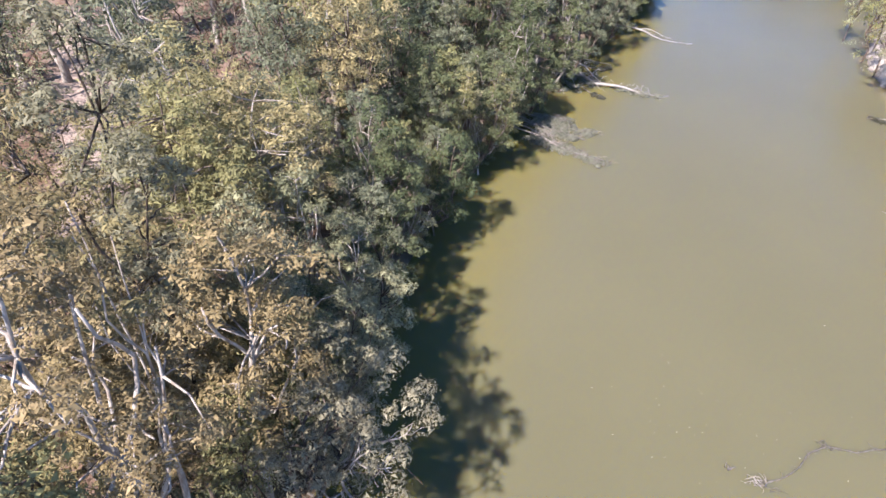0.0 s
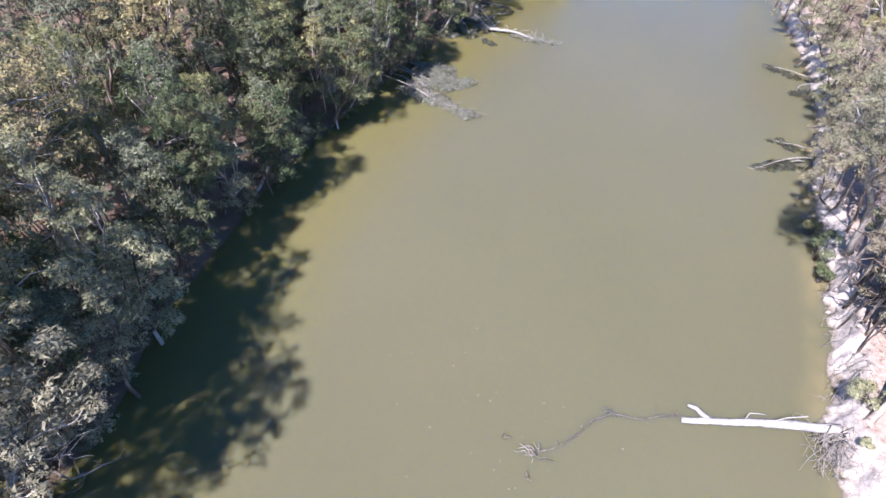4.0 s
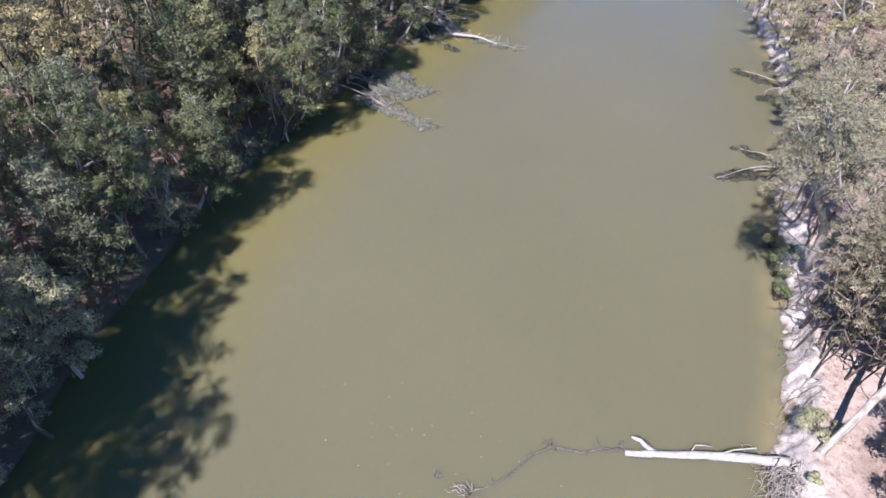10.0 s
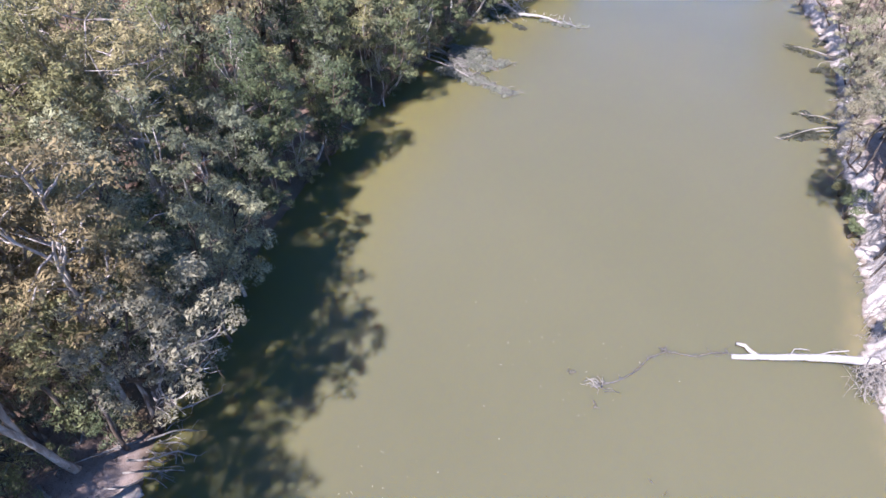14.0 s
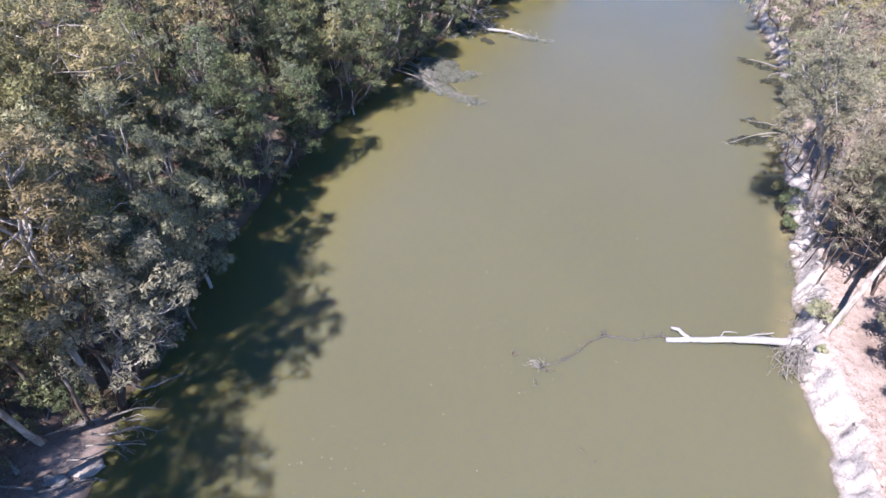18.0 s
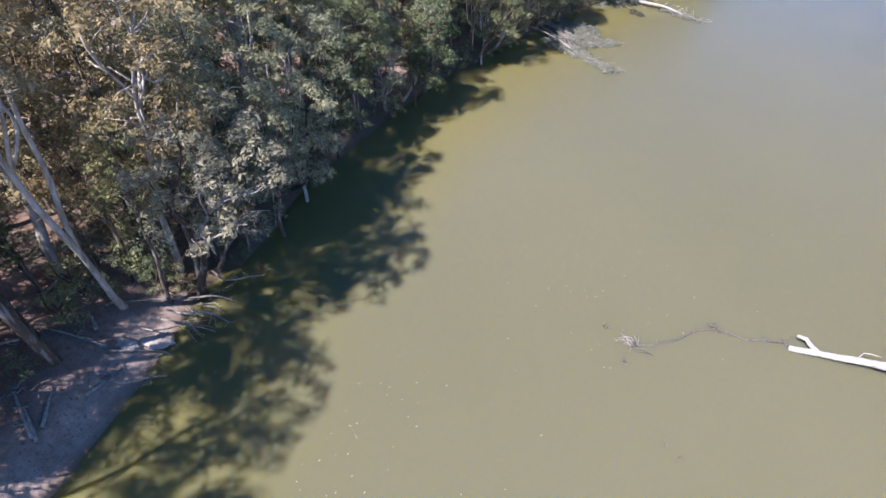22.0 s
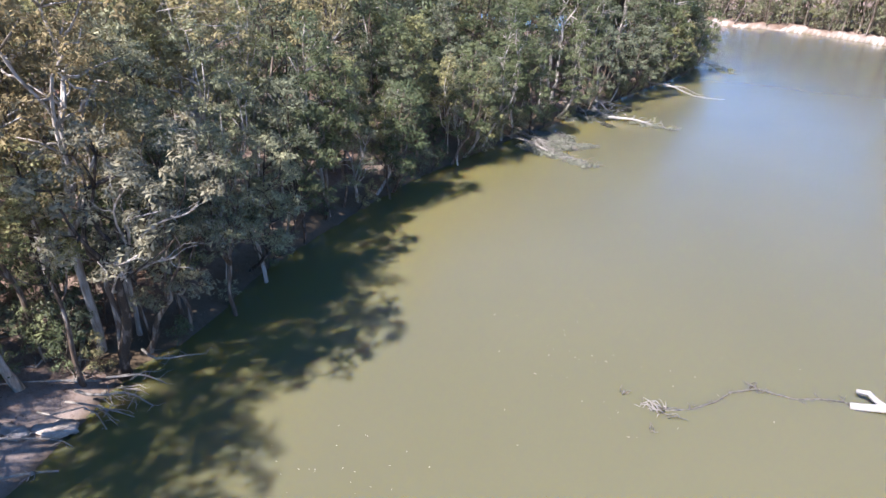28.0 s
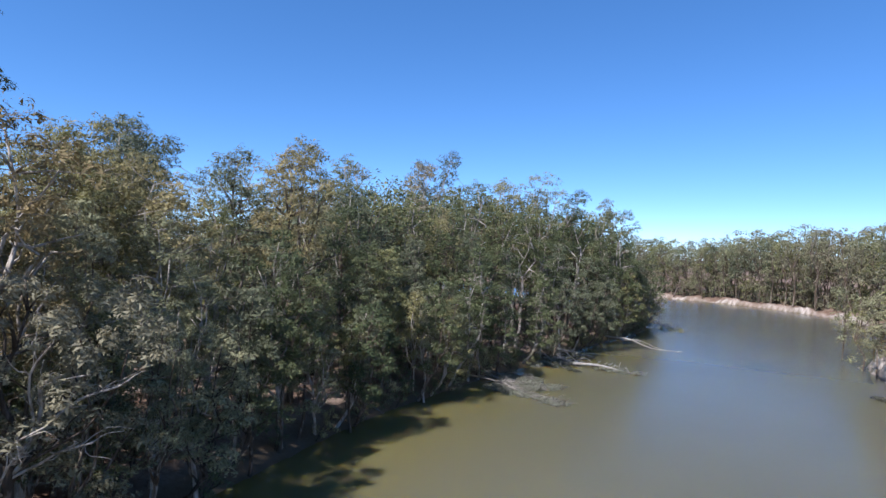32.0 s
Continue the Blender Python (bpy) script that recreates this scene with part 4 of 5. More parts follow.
for i in range(500):
    y = rng.uniform(-35, 100)
    x = float(np.interp(y, RS[:, 1][:200], RS[:, 0][:200])) + 2.5 + rng.uniform(0, 1) * 46
    d = off(x, y, RS)
    if not free(x, y, 4.2) or y < 4 and d < 10:
        continue
    if d < 15 and y < 50:
        stand(x, y, rng.uniform(11, 16), pick(["dun", "grey", "dun", "olive", "dun"]), pick(["pale", "tan", "tan"]), models=THIN, where=EAST, group="gum trees of the east bank")
    else:
        far_stand(EASTWOODS, x, y, rng.uniform(12, 18), pick(["dun", "dun", "grey", "olive"]))

# the far bend
for i in range(2600):
    j = int(rng.integers(0, len(RS) - 1))
    if RS[j][1] < 92 or RS[j][0] < -60:
        continue
    (ax, ay), (bx, by) = RS[j], RS[j + 1]
    ln = math.hypot(bx - ax, by - ay)
    inland = 2.5 + rng.uniform(0, 1) ** 1.5 * 70
    x, y = ax + (by - ay) / ln * inland, ay - (bx - ax) / ln * inland
    if in_river(np.array([x]), np.array([y]))[0] or off(x, y, RS) < 2 or not free(x, y, 4.4 if inland < 20 else 6.0):
        continue
    if inland < 9:
        far_stand(EASTWOODS, x, y, 1.04 * (rng.uniform(18, 26) + (5 if x > 45 else 0)), pick(["dun", "grey", "olive", "blue"]), INNER)
    else:
        far_stand(EASTWOODS, x, y, 1.05 * (rng.uniform(20, 28) + (5 if x > 45 else 0)), pick(["dun", "grey", "olive", "blue"]))
for i in range(1500):
    j = int(rng.integers(0, len(RS) - 1))
    if RS[j][1] < 92 or RS[j][0] < -60:
        continue
    (ax, ay), (bx, by) = RS[j], RS[j + 1]
    ln = math.hypot(bx - ax, by - ay)
    inland = rng.uniform(3.5, 22)
    x, y = ax + (by - ay) / ln * inland, ay - (bx - ax) / ln * inland
    if off(x, y, RS) > 3 and free(x, y, 2.2):
        far_stand(EASTWOODS, x, y, rng.uniform(6, 13), pick(["dun", "grey", "olive", "dun"]), BUSH)
EASTWOODS.make("east_woods", "hazy dun and grey-green gum woods beyond the east bank")

# slender gums that fill the west forest's edge
for i in range(520):
    y = rng.uniform(-10, 60)
    x = float(np.interp(y, LS[:, 1][:-90], LS[:, 0][:-90])) - rng.uniform(1.0, 17)
    if free(x, y, 2.1) and off(x, y, TRACK) > 3:
        stand(x, y, rng.uniform(7, 13), pick(["green", "blue", "grey", "olive", "grey", "gold"] if y < 20 else ["green", "blue", "green", "olive"]), pick(["pale", "tan", "tan"]), models=POLE, where="between taller gums", name="slender_gum", category="young gum", group="slender young gums")

# the bronze crown and its neighbours above the bare bank: x, y, height, leaf, bark, models, model, spin, width
# the three HIGH gums are added out of view to shade the bank
for x, y, h, leaf, bk, kinds, model, spin, wide in [
    (-44.2, -11.0, 23.5, "bronze", "pale", THIN, 2, 0.6, 1.0), (-42.8, -13.6, 14.5, "olive", "tan", THIN, 0, 2.0, 1.05), (-45.6, -13.2, 15.0, "bronze", "tan", THIN, 2, 4.1, 1.05),
    (-47.6, -14.2, 18.5, "bronze", "tan", THIN, 1, 2.4, 1.0), (-43.4, -8.6, 18.0, "olive", "pale", THIN, 0, 1.1, 0.85), (-51.5, -39.0, 26.0, "olive", "tan", HIGH, 0, 0.4, 0.75), (-53.5, -32.5, 24.0, "dun", "pale", HIGH, 1, 2.2, 0.8), (-49.4, -41.5, 26.0, "olive", "tan", HIGH, 1, 5.0, 0.9)]:
    stand(x, y, h, leaf, bk, wide, spin, kinds, "above the bare bank", model)
for x, y, h, leaf, spin in [(-42.4, -9.2, 16.0, "dun", -0.1)]:
    stand(x, y, h, leaf, "tan", 1.0, spin, SHORE, "leaning over the river", 2)
for x, y, h, leaf in [(-43.4, -13.6, 4.0, "green"), (-42.4, -12.2, 3.4, "olive"), (-45.4, -15.6, 3.0, "green"), (-45.8, -13.2, 4.5, "green"), (-44.7, -12.2, 5.0, "blue"),
                      (-47.3, -16.2, 4.6, "olive"), (-48.4, -14.0, 4.4, "blue"), (-50.2, -9.6, 5.5, "green"), (-52.4, -7.4, 6.0, "olive"), (-53.8, -4.6, 6.5, "green"), (-47.0, -9.4, 4.6, "green"), (-55.6, -6.4, 6.0, "blue"), (-57.8, -4.6, 6.5, "olive")]:
    stand(x, y, h, leaf, "dark", 0.9, 1.7 * x, SAPLING, "among leaf litter", int(h > 4.3), group="young gums", name="sapling", category="sapling")

# young trees and scrub under the canopy
walk_along = 0.0
for (ax, ay), (bx, by) in zip(LS[:-1], LS[1:]):
    walk_along += math.hypot(bx - ax, by - ay)
    if walk_along < (4.5 if ay < 24 else 1.8 if ay < 90 else 1.1) or not -8 < ay < 140 or ax < -45:
        continue
    walk_along = 0.0
    x, y = ax - rng.uniform(-0.2, 1.4), ay + rng.normal(0, 0.3)
    stand(x, y, rng.uniform(2.2, 4.8), pick(["green", "blue", "green", "olive", "grey"]), "dark", models=SAPLING, where="at the river edge", group="young gums", name="sapling", category="sapling",
          tilt=(0.0, rng.uniform(0.1, 0.5)), spin=0.0)
for i in range(150):
    y = rng.uniform(-30, 70)
    x = float(np.interp(y, LS[:, 1][:-90], LS[:, 0][:-90])) - rng.uniform(0.6, 22)
    if free(x, y, 1.6) and off(x, y, TRACK) > 2 and not (y < -15 and off(x, y, LS) < 4.5):
        stand(x, y, rng.uniform(2.5, 5.5), pick(["green", "blue", "green", "olive"]), "dark", models=SAPLING, where="under the tall gums", group="young gums", name="sapling", category="sapling")
for i in range(110):
    y = rng.uniform(-24, 4)
    x = float(np.interp(y, LS[:, 1][:-90], LS[:, 0][:-90])) - rng.uniform(3.2, 17)
    if free(x, y, 1.4) and off(x, y, TRACK) > 1.6 and not (y < -15 and off(x, y, LS) < 5):
        stand(x, y, rng.uniform(1.6, 4.2), pick(["green", "olive", "green", "blue"]), "dark", models=SAPLING, where="under the tall gums", group="young gums", name="sapling", category="sapling")
for i in range(70):
    k = rng.uniform(0, 1)
    x, y = -60 - 42 * k + rng.normal(0, 6), -6 + 62 * k + rng.normal(0, 6)
    if free(x, y, 2.2) and off(x, y, TRACK) > 1.6:
        stand(x, y, rng.uniform(3, 6.5), pick(["green", "blue", "grey", "olive"]), "dark", models=SAPLING, where="beside the sandy track", group="young gums", name="sapling", category="sapling")
for i in range(70):
    y = rng.uniform(-12, 70)
    x = float(np.interp(y, RS[:, 1][:200], RS[:, 0][:200])) + rng.uniform(2.5, 26)
    if free(x, y, 2.0) and not (y < 3 and off(x, y, RS) < 9):
        stand(x, y, rng.uniform(2.0, 4.5), pick(["grey", "dun", "olive"]), "tan", models=SAPLING, where="on the sandy bank", group="young gums", name="sapling", category="sapling")


# ---------------------------------------------------------------- fallen timber and river things
trng = np.random.default_rng(77)


def thing(name, label, category, group="", at=(0, 0, 0)):
    o = new(name)
    o.location = at
    o.empty_display_size = 0.3
    return tagged(o, label, category, group)


def twigs(mesh, line, count, reach, rad=0.04, up=0.4, rng=trng, start=1):
    """Side branches with forks along a line."""
    line = [np.array(p) for p in line]
    for _ in range(count):
        k = int(rng.integers(start, len(line)))
        s = line[k]
        d = rng.normal(0, 1, 3)
        d[2] = abs(d[2]) * up * rng.choice([1, 1, -0.3])
        e = s + d / np.linalg.norm(d) * reach * rng.uniform(0.4, 1.0)
        q = bend(s, e, rng, 0, 0.16, 3)
        mesh.tube(q, np.linspace(rad, rad * 0.35, len(q)), 4)
        for _ in range(2):
            e2 = np.array(q[2]) + (e - s) * 0.3 + rng.normal(0, reach * 0.14, 3) * (1, 1, up)
            mesh.tube([q[2], tuple(e2)], [rad * 0.5, rad * 0.25], 4)


GREYWOOD, _n, _l, _b = material("weathered_grey_wood", 0.85, 0.2)
_l.new(ramp(_n, _l, noise_node(_n, _l, 4.0, 5.0, position(_n)), ((0.3, (0.1276, 0.1102, 0.087)), (0.7, (0.29, 0.261, 0.2262)))), _b.inputs["Base Color"])


# the white log that lies from the clay bank into the river
log = thing("fallen_log", "bleached white fallen trunk lying from clay bank into the river", "log")
m = Mesh()
line = bend((-0.1, 0.12, 0.1), (10.3, 0.0, 1.4), np.random.default_rng(3), 0.004, 0.006, 14)
m.tube(line, np.linspace(0.20, 0.34, len(line)) * np.random.default_rng(4).uniform(0.93, 1.07, len(line)), 12)
part("trunk", m.make("trunk", DRY, True), log)
for a, b, r in [((2.2, 0.12, 0.36), (0.4, 1.15, 0.5), 0.22), ((3.6, 0.2, 0.65), (5.6, 0.75, 1.05), 0.05), ((5.4, 0.2, 0.85), (8.4, 0.8, 1.4), 0.07)]:
    m = Mesh()
    q = bend(a, b, trng, 0.03, 0.1, 4)
    m.tube(q, np.linspace(r, r * 0.6, len(q)), 8)
    part("branch_stub", m.make("branch_stub", DRY, True), log)
for k in range(90):
    a = (9.9 + trng.uniform(-0.5, 0.6), trng.uniform(-1.0, 0.2), 1.3 + trng.uniform(-0.6, 0.3))
    b = (9.3 + trng.normal(0, 0.75), trng.uniform(-3.4, 0.0), max(0.02, trng.normal(0.7, 0.5)))
    q = bend(a, b, trng, trng.uniform(-0.05, 0.25), 0.38, 6)
    m = Mesh()
    m.tube(q, np.linspace(trng.choice([0.02, 0.03, 0.03, 0.07]), 0.012, len(q)), 5)
    part("root", m.make("root", GREYWOOD, True), log, "grey exposed root" if k == 0 else "")

# the sunken branch beyond the log
snag = thing("sunken_branch", "dark waterlogged branch with twigs just breaking the river surface", "snag")
m = Mesh()
pts = [(-10.4, -3.8, 0.02), (-9.0, -3.2, -0.03), (-7.6, -2.1, 0.04), (-6.6, -0.8, 0.02), (-5.1, 0.0, 0.07), (-3.0, -0.2, 0.0), (-1.6, 0.3, 0.03), (-0.3, 0.5, 0.03)]
m.tube(pts, [0.05, 0.04, 0.05, 0.05, 0.06, 0.05, 0.05, 0.06], 6)
twigs(m, pts, 22, 0.7, 0.02, 0.25)
snag_stem = part("stem", m.make("stem", WET, True), snag)
for c, n, r in [((-10.5, -3.9, 0.05), 16, 1.1), ((-5.2, 0.0, 0.05), 8, 0.7), ((-12.8, -3.1, 0.02), 5, 0.4), ((-11.2, -5.7, 0.02), 4, 0.5)]:
    for _ in range(n):
        a = trng.uniform(0, 6.28)
        s = np.array(c) + np.array((*trng.normal(0, r * 0.25, 2), 0))
        e = s + np.array((math.cos(a) * r, math.sin(a) * r * 0.6, trng.uniform(0.0, 0.35)))
        q = bend(s, e, trng, 0.2, 0.2, 4)
        m = Mesh()
        m.tube(q, np.linspace(0.035, 0.012, len(q)), 5)
        part("twig", m.make("twig", GREYWOOD if r > 1 and trng.uniform() < 0.6 else WET, True), snag_stem)
snag2 = thing("sunken_twig", "thin sunken twig lying in the murky water", "snag")
m = Mesh()
line = bend((-7.9, -10.9, 0.02), (-6.9, -11.9, 0.02), trng, 0, 0.2, 4)
m.tube(line, np.linspace(0.03, 0.015, 5), 5)
twigs(m, line, 6, 0.5, 0.015, 0.1)
part("stem", m.make("stem", WET, True), snag2)


# dark leaf mass standing in for shadow and reflection under drowned branches
DROWNED_SHADE = foliage("drowned_leaves_and_shade", (0.035, 0.034, 0.024), (0.05, 0.05, 0.034), (0.08, 0.078, 0.055), 0.1)


def fallen_tree(stems, label, leafy, leaf_mat, twig_n, reach, radius=0.13, wood=GREYWOOD):
    """A tree that has come down into the water: stems, twigs and a drowned crown."""
    o = thing("fallen_tree", label, "fallen tree", "fallen trees in the river")
    for a, b, s in stems:
        m = Mesh()
        q = bend(a, b, trng, 0.02, 0.08, 7)
        m.tube(q, np.linspace(radius * s, 0.03, len(q)), 6)
        twigs(m, q, int(twig_n * s), reach * s, 0.035, 0.25, start=2)
        part("stem", m.make("stem", wood, True), o)
    if leafy:
        m = Mesh()
        for a, b, s in stems:
            for _ in range(int(leafy * s)):
                t = trng.uniform(0.35, 1.0)
                c = np.array(a) * (1 - t) + np.array(b) * t + np.array((*trng.normal(0, reach * 0.3, 2), 0))
                c[2] = trng.uniform(0.05, 0.5)
                spray(m, c, trng.uniform(0.5, 0.95), 95, 0.22, trng, 0.35, 0.0)
        part("crown", m.make("crown", leaf_mat), o, "half-drowned crown, grey-green or dark for shadow")
    return o


fallen_tree([((-32.0, 47.6, 1.0), (-18.9, 40.0, 0.15), 1.0), ((-31.5, 51.0, 1.2), (-20.1, 48.8, 0.3), 1.0), ((-31.0, 48.5, 0.9), (-23.6, 43.4, 0.2), 0.9), ((-30.5, 50.0, 0.9), (-22.4, 46.6, 0.3), 0.9), ((-31.0, 52.4, 0.9), (-23.6, 52.0, 0.4), 0.7)],
            "fallen gum tree with grey drooping crown lying in the water", 62, LEAF["dead"], 70, 1.7)
fallen_tree([((-24.6, 75.0, 1.6), (-18.6, 66.0, 0.3), 1.5), ((-18.8, 66.4, 0.4), (-8.8, 63.2, 0.1), 1.0), ((-30.0, 74.0, 1.8), (-19.5, 68.0, 0.2), 1.2), ((-29.0, 81.0, 1.8), (-17.8, 67.2, 0.3), 1.3), ((-31.0, 71.5, 1.4), (-22.0, 65.0, 0.2), 1.0),
             ((-33.0, 69.0, 1.5), (-24.0, 63.0, 0.2), 0.9), ((-28.5, 77.0, 2.0), (-21.0, 70.0, 0.6), 1.2), ((-31.5, 72.0, 2.2), (-24.5, 72.5, 1.0), 1.0)],
            "pile of fallen pale trunks with dry twigs reaching into the river", 16, LEAF["dead"], 30, 1.7, 0.24, DRY)
fallen_tree([((-13.5, 95.5, 1.4), (-0.4, 90.1, 0.1), 1.2), ((-10.0, 95.0, 0.9), (-3.5, 92.6, 0.2), 0.6)], "long thin fallen tree lying on the river surface", 0, None, 18, 1.2, 0.16, DRY)
fallen_tree([((-3.6, 131.0, 1.0), (8.0, 127.0, 0.1), 1.0), ((-3.0, 129.0, 1.0), (6.0, 122.0, 0.1), 0.8)], "dark fallen branches at the point of the bend", 6, LEAF["blue"], 14, 1.8, wood=WET)
fallen_tree([((-22.0, 76.8, 0.7), (-15.6, 76.3, 0.1), 0.7)], "thin fallen branch beside the bank", 3, LEAF["dead"], 8, 0.9)
fallen_tree([((19.4, 35.2, 1.2), (12.9, 33.8, 0.05), 0.8), ((19.6, 37.4, 1.0), (17.0, 40.4, 0.05), 0.6), ((19.0, 35.6, 0.5), (14.4, 35.0, 0.05), 0.6)], "waterlogged branches hanging from the clay bank over dark leaves for shadow", 16, DROWNED_SHADE, 14, 0.9)
fallen_tree([((27.0, 55.4, 1.0), (21.2, 60.6, 0.05), 0.8), ((28.6, 64.0, 0.9), (25.6, 61.0, 0.05), 0.7), ((26.4, 54.8, 0.8), (22.8, 52.2, 0.05), 0.5)], "waterlogged branches drooping into the river over dark leaves for shadow", 14, DROWNED_SHADE, 12, 1.0)
fallen_tree([((-20.6, 64.4, 0.1), (-18.0, 61.2, 0.05), 0.5), ((-18.4, 73.0, 0.1), (-15.6, 74.6, 0.05), 0.5)], "sunken leafy branches beside the fallen trunks", 12, DROWNED_SHADE, 5, 0.8)

# driftwood and clay on the west bank
STICKS = []
for k in range(13):
    p = (-41.2 + trng.normal(0, 0.5), -13.6 + trng.normal(0, 0.7))
    e = (p[0] + trng.uniform(1.0, 2.6), p[1] + trng.normal(0.2, 0.7))
    STICKS.append(((p[0], p[1], ground_z(*p) + 0.25), (e[0], e[1], max(0.05, ground_z(*e)) + 0.12), trng.uniform(0.03, 0.06)))
for k, (a, b, r) in enumerate(STICKS + [((-42.2, -14.6, 1.2), (-38.3, -13.2, 0.1), 0.10), ((-42.0, -15.4, 1.1), (-38.6, -14.3, 0.1), 0.07), ((-41.6, -13.0, 1.1), (-38.9, -11.4, 0.1), 0.08), ((-42.6, -16.6, 1.2), (-39.2, -15.6, 0.15), 0.06),
                               ((-42.4, -20.6, 1.3), (-39.2, -18.6, 0.1), 0.12), ((-43.0, -19.0, 1.4), (-39.8, -17.2, 0.2), 0.07), ((-41.8, -10.0, 1.0), (-38.6, -8.4, 0.3), 0.09)]):
    o = thing("driftwood", "bleached dead branch lying down the shaded west bank", "driftwood", "driftwood on the west bank")
    m = Mesh()
    q = bend(a, b, trng, 0.06, 0.12, 5)
    m.tube(q, np.linspace(r, r * 0.4, len(q)), 6)
    part("stem", m.make("stem", GREYWOOD, True), o)
    m = Mesh()
    twigs(m, q, 10 if r > 0.06 else 3, 0.9 if r > 0.06 else 0.5, r * 0.3, 0.3)
    tagged(part("branchwork", m.make("branchwork", GREYWOOD, True), o), kind="stuff")


CLAY, _n, _l, _b = material("cracked_pale_clay", 0.95, 0.1)
_p = position(_n)
_ob = _n.new("ShaderNodeObjectInfo")
_c = ramp(_n, _l, noise_node(_n, _l, 1.6, 7.0, _p, 0.65), ((0.3, (0.18, 0.14, 0.11)), (0.45, (0.30, 0.255, 0.215)), (0.62, (0.40, 0.36, 0.32))))
_c = mix(_n, _l, _ob.outputs["Random"], _c, mix(_n, _l, 0.5, _c, (0.406, 0.3364, 0.2726)))
_l.new(_c, _b.inputs["Base Color"])
bump(_n, _l, _b, noise_node(_n, _l, 5.0, 6.0, _p, 0.7), 0.8, 0.12)


def lump(seed, n=3):
    """An angular weathered block, about 1 m across."""
    r = np.random.default_rng(seed)
    bm = bmesh.new()
    bmesh.ops.create_cube(bm, size=1.0)
    bmesh.ops.subdivide_edges(bm, edges=bm.edges[:], cuts=n, use_grid_fill=True)
    sh = r.uniform(-0.25, 0.25, (3, 3))
    for v in bm.verts:
        p = np.array(v.co)
        p = p * 0.55 + p / np.linalg.norm(p) * 0.33
        p = p + sh @ p * 0.6
        q = Vector(p) * 2.1 + Vector((seed * 3.1, 0, 0))
        v.co = Vector(p) * (0.92 + 0.30 * noise.noise(q) + 0.12 * noise.noise(q * 2.7))
    me = bpy.data.meshes.new("clay_block")
    bm.to_mesh(me)
    bm.free()
    me.materials.append(CLAY)
    return me


LUMPS = [lump(s) for s in range(7)]
LEDGE = lump(9, 11)
LEDGE.shade_smooth()
for x, y, s in [(-41.5, -16.6, (1.5, 1.3, 0.6)), (-42.6, -18.0, (1.0, 0.8, 0.35))]:
    o = tagged(new("clay_ledge", LEDGE), "pale dry clay ledge on the shaded west bank", "clay block", "clay blocks")
    o.matrix_world = Matrix.Translation((x, y, ground_z(x, y) + 0.12)) @ Euler((0.1, -0.25, trng.uniform(0, 6))).to_matrix().to_4x4() @ Matrix.Diagonal((*s, 1))
along = 0.0
for (ax, ay), (bx, by) in zip(RS[:-1], RS[1:]):
    ln = math.hypot(bx - ax, by - ay)
    along += ln
    if along < 2.6 or not -26 < ay < 75:
        continue
    along = 0.0
    inland = trng.choice([0.35, 0.9, 1.5, 1.9]) + trng.normal(0, 0.15)
    x, y = ax + (by - ay) / ln * inland, ay - (bx - ax) / ln * inland
    if 0.2 < y < 1.2 and inland < 1.5:
        continue
    big = trng.uniform(0.2, 0.6)
    o = tagged(new("clay_block", LUMPS[int(trng.integers(0, 7))]), "pale cracked clay block broken from the east bank", "clay block", "clay blocks")
    o.matrix_world = (Matrix.Translation((x, y, max(0.0, ground_z(x, y)) - 0.08 * big)) @ Euler((trng.normal(0, 0.25), trng.normal(0, 0.25), trng.uniform(0, 6))).to_matrix().to_4x4()
                      @ Matrix.Diagonal((big * trng.uniform(0.8, 1.5), big, big * trng.uniform(0.3, 0.55), 1)))


# scrub at the east water's edge
def shrub(x, y, z, r, h, leaf, label, seed):
    g = np.random.default_rng(seed)
    o = thing("shrub", label, "shrub", "shrubs on the banks", (x, y, z))
    crown = Mesh()
    for k in range(9):
        a = g.uniform(0, 6.28)
        e = np.array((math.cos(a) * r * g.uniform(0.2, 0.8), math.sin(a) * r * g.uniform(0.2, 0.8), h * g.uniform(0.5, 0.95)))
        q = bend((0, 0, -0.1), e, g, 0.05, 0.15, 4)
        stem = Mesh()
        stem.tube(q, np.linspace(0.045, 0.012, len(q)), 5)
        part("stem", stem.make("stem", BARK["dark"], True), o)
        spray(crown, e, r * 0.45, 240, 0.115, g, 0.7, 0.2)
    part("crown", crown.make("crown", LEAF[leaf]), o)
    return o


shrub(12.1, 1.9, ground_z(12.1, 1.9), 1.5, 1.3, "grey", "low grey-green shrub beside the root of the white log", 1)
shrub(15.2, 19.2, 0.0, 1.6, 3.4, "green", "dark green shrub hanging at the foot of the clay bank", 2)
shrub(14.4, 16.2, 0.1, 1.0, 1.8, "green", "dark green shrub at the foot of the clay bank", 3)
shrub(15.9, 23.0, 0.1, 1.1, 1.6, "olive", "small olive shrub on the clay bank", 4)
shrub(10.9, -1.6, ground_z(10.9, -1.6), 0.5, 0.5, "grey", "small grey tuft on the sandy bank", 5)

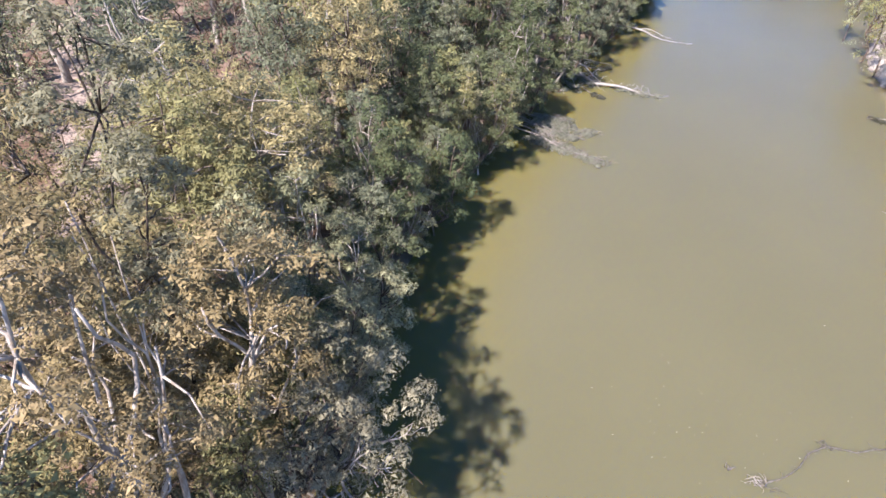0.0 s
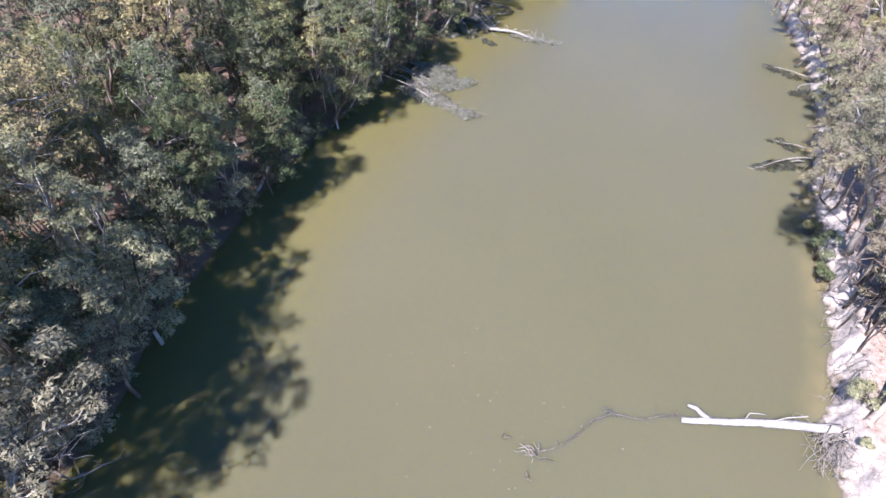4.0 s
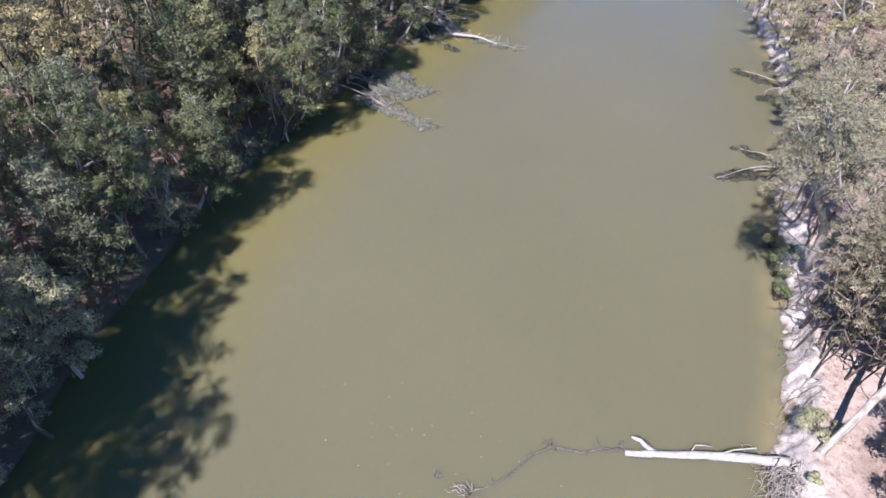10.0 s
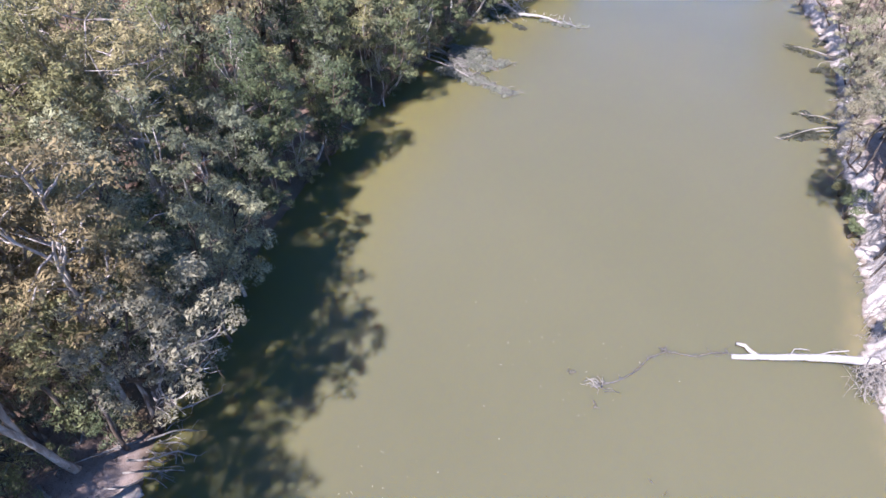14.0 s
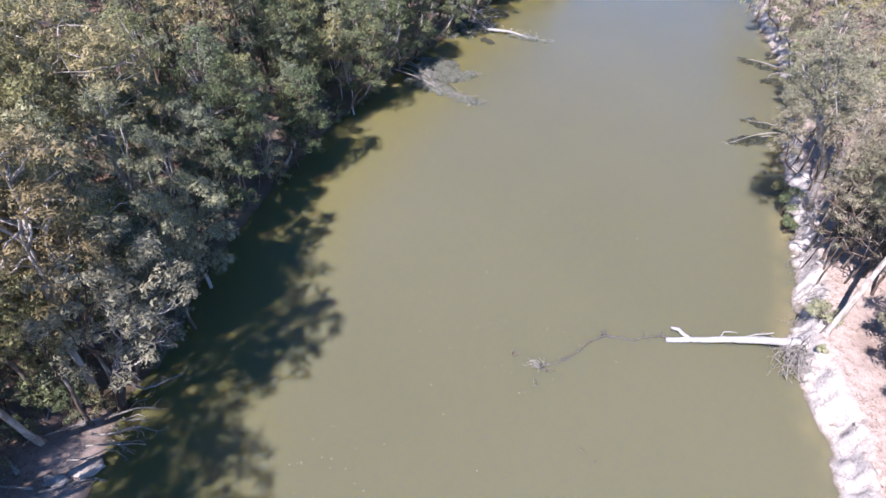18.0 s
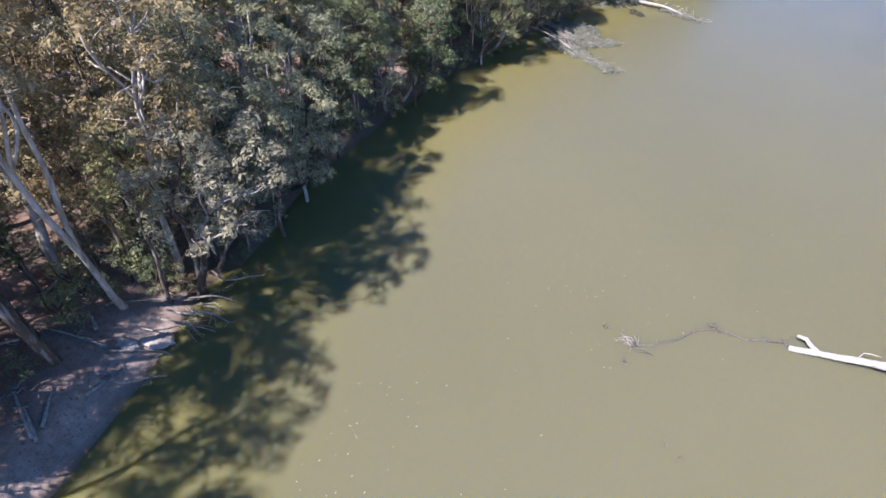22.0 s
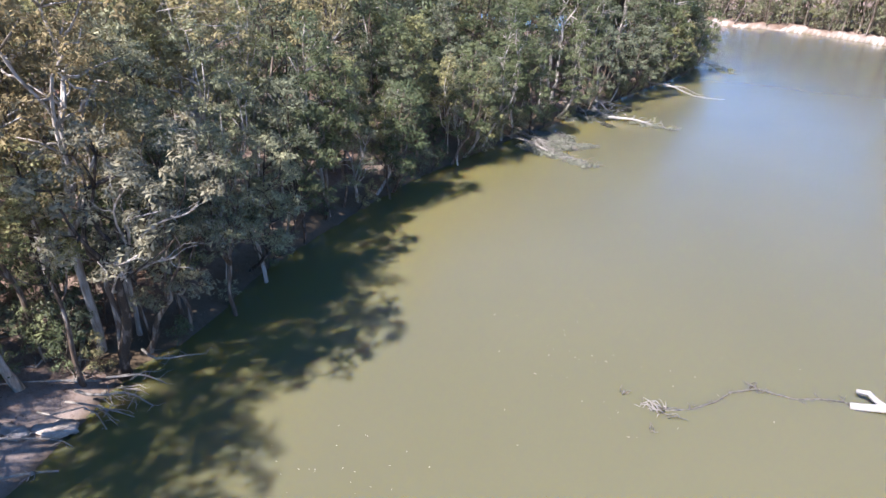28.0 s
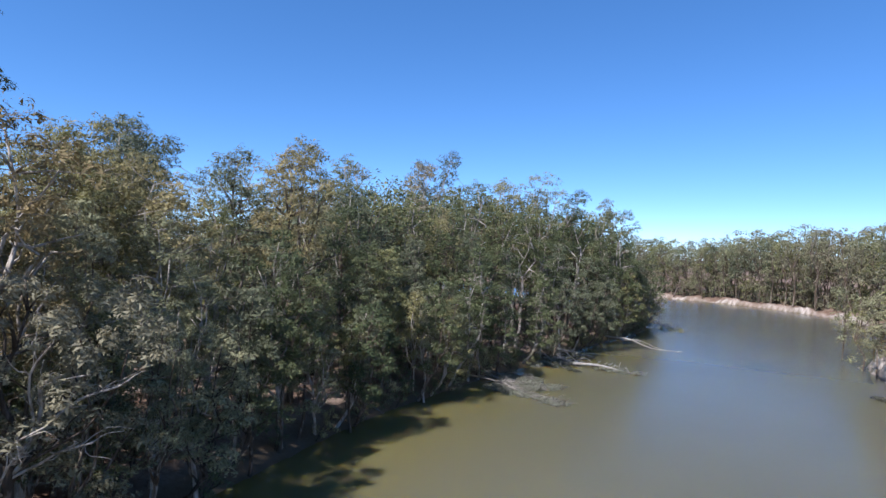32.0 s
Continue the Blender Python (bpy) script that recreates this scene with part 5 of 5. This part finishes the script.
# dead branches and roots hanging down the clay face
for k in range(26):
    y = trng.uniform(2.5, 16) if k < 18 else trng.uniform(24, 48)
    edge_x = float(np.interp(y, RS[:, 1][:200], RS[:, 0][:200]))
    p = (edge_x + trng.uniform(1.2, 2.4), y)
    e = (edge_x + trng.uniform(-0.9, 0.6), y + trng.normal(-0.2, 1.1))
    o = thing("dead_branch", "thin grey dead branch hanging down the clay bank", "dead wood", "dead branches on the clay bank")
    m = Mesh()
    q = bend((p[0], p[1], ground_z(*p) + 0.12), (e[0], e[1], max(0.03, ground_z(*e)) + 0.08), trng, 0.12, 0.16, 5)
    m.tube(q, np.linspace(0.045, 0.018, len(q)), 5)
    part("stem", m.make("stem", GREYWOOD, True), o)
    m = Mesh()
    twigs(m, q, 7, 0.8, 0.016, 0.35)
    tagged(part("branchwork", m.make("branchwork", GREYWOOD, True), o), kind="stuff")

# fallen limbs on the dry ground
for k in range(50):
    if k >= 34:
        x, y = trng.uniform(-50, -42), trng.uniform(-26, -8)
        where = "on the shaded west bank"
    elif k < 18:
        y = trng.uniform(-26, 40)
        x = float(np.interp(y, LS[:, 1][:-90], LS[:, 0][:-90])) - trng.uniform(3, 24)
        where = "on the litter under the west trees"
    else:
        y = trng.uniform(-8, 48)
        x = float(np.interp(y, RS[:, 1][:200], RS[:, 0][:200])) + trng.uniform(3.5, 20)
        where = "on the sandy east bank"
    ln, a, r = trng.uniform(1.5, 6), trng.uniform(0, 6.28), trng.uniform(0.05, 0.16)
    p0, p1 = (x, y), (x + math.cos(a) * ln, y + math.sin(a) * ln)
    o = thing("fallen_limb", "grey fallen limb lying " + where, "dead wood", "fallen limbs")
    m = Mesh()
    q = [(px, py, ground_z(px, py) + r * 0.8) for px, py in [(p0[0] + (p1[0] - p0[0]) * t, p0[1] + (p1[1] - p0[1]) * t) for t in (0, 0.25, 0.5, 0.75, 1)]]
    m.tube(q, np.linspace(r, r * 0.5, 5), 6)
    part("stem", m.make("stem", GREYWOOD, True), o)
    m = Mesh()
    twigs(m, q, 5, ln * 0.25, r * 0.4, 0.3)
    tagged(part("branchwork", m.make("branchwork", GREYWOOD, True), o), kind="stuff")

# fallen leaves and bark flakes on the ground
LITTER = foliage("dry_leaf_litter", (0.07, 0.042, 0.028), (0.15, 0.095, 0.062), (0.27, 0.19, 0.135), 0.05)
for name, label, count, far in (("leaf_litter", "red-brown fallen leaves and bark flakes on the west bank", 15000, -1), ("bark_litter", "scattered dry bark and leaves on the sandy east bank", 16000, 1)):
    side = LS if far < 0 else RS
    keep = slice(None, -90) if far < 0 else slice(None, 200)
    ly = trng.uniform(-32, 24, count) if far < 0 else trng.uniform(-16, 34, count)
    lx = np.interp(ly, side[keep, 1], side[keep, 0]) + far * (trng.uniform(0.5, 1.6, count) if far < 0 else 1.9) + far * trng.uniform(0, 1, count) ** 1.2 * 16
    patchy = rough(lx * 0.8, ly * 0.8) + 0.5 * rough(lx * 2.1, ly * 2.1) > (-0.25 if far < 0 else 0.1)
    lx, ly = lx[patchy], ly[patchy]
    lz = terrain(lx, ly)[0] + 0.03
    a, n = trng.uniform(0, 6.28, len(lx)), len(lx)
    s = trng.uniform(0.08, 0.24, n)
    tip = trng.normal(0, 0.2, n)
    m = Mesh()
    m.leaves(np.stack([lx, ly, lz], 1), np.stack([np.cos(a) * s, np.sin(a) * s, tip * s], 1), np.stack([-np.sin(a) * s, np.cos(a) * s, tip * s], 1) * 0.6)
    tagged(new(name, m.make(name, LITTER)), label, "leaf litter", kind="stuff")

# foam flecks and leaves afloat
m = Mesh()
c = np.vstack([np.stack([trng.normal(x, 5, n), trng.normal(y, 4, n), np.full(n, 0.012)], 1) for x, y, n in ((-25, -18, 70), (-13, 0, 60))])
a = trng.uniform(0, 6.28, len(c))
s = trng.uniform(0.05, 0.15, len(c))
m.leaves(c, np.stack([np.cos(a) * s, np.sin(a) * s, 0 * s], 1), np.stack([-np.sin(a) * s, np.cos(a) * s, 0 * s], 1) * 0.8)
FLECK, _n, _l, _b = material("pale_floating_flecks", 0.7, 0.3)
_b.inputs["Base Color"].default_value = (0.33, 0.31, 0.24, 1)
tagged(new("floating_flecks", m.make("floating_flecks", FLECK)), "scattered pale leaves and foam flecks afloat on the river", "flotsam", kind="stuff")
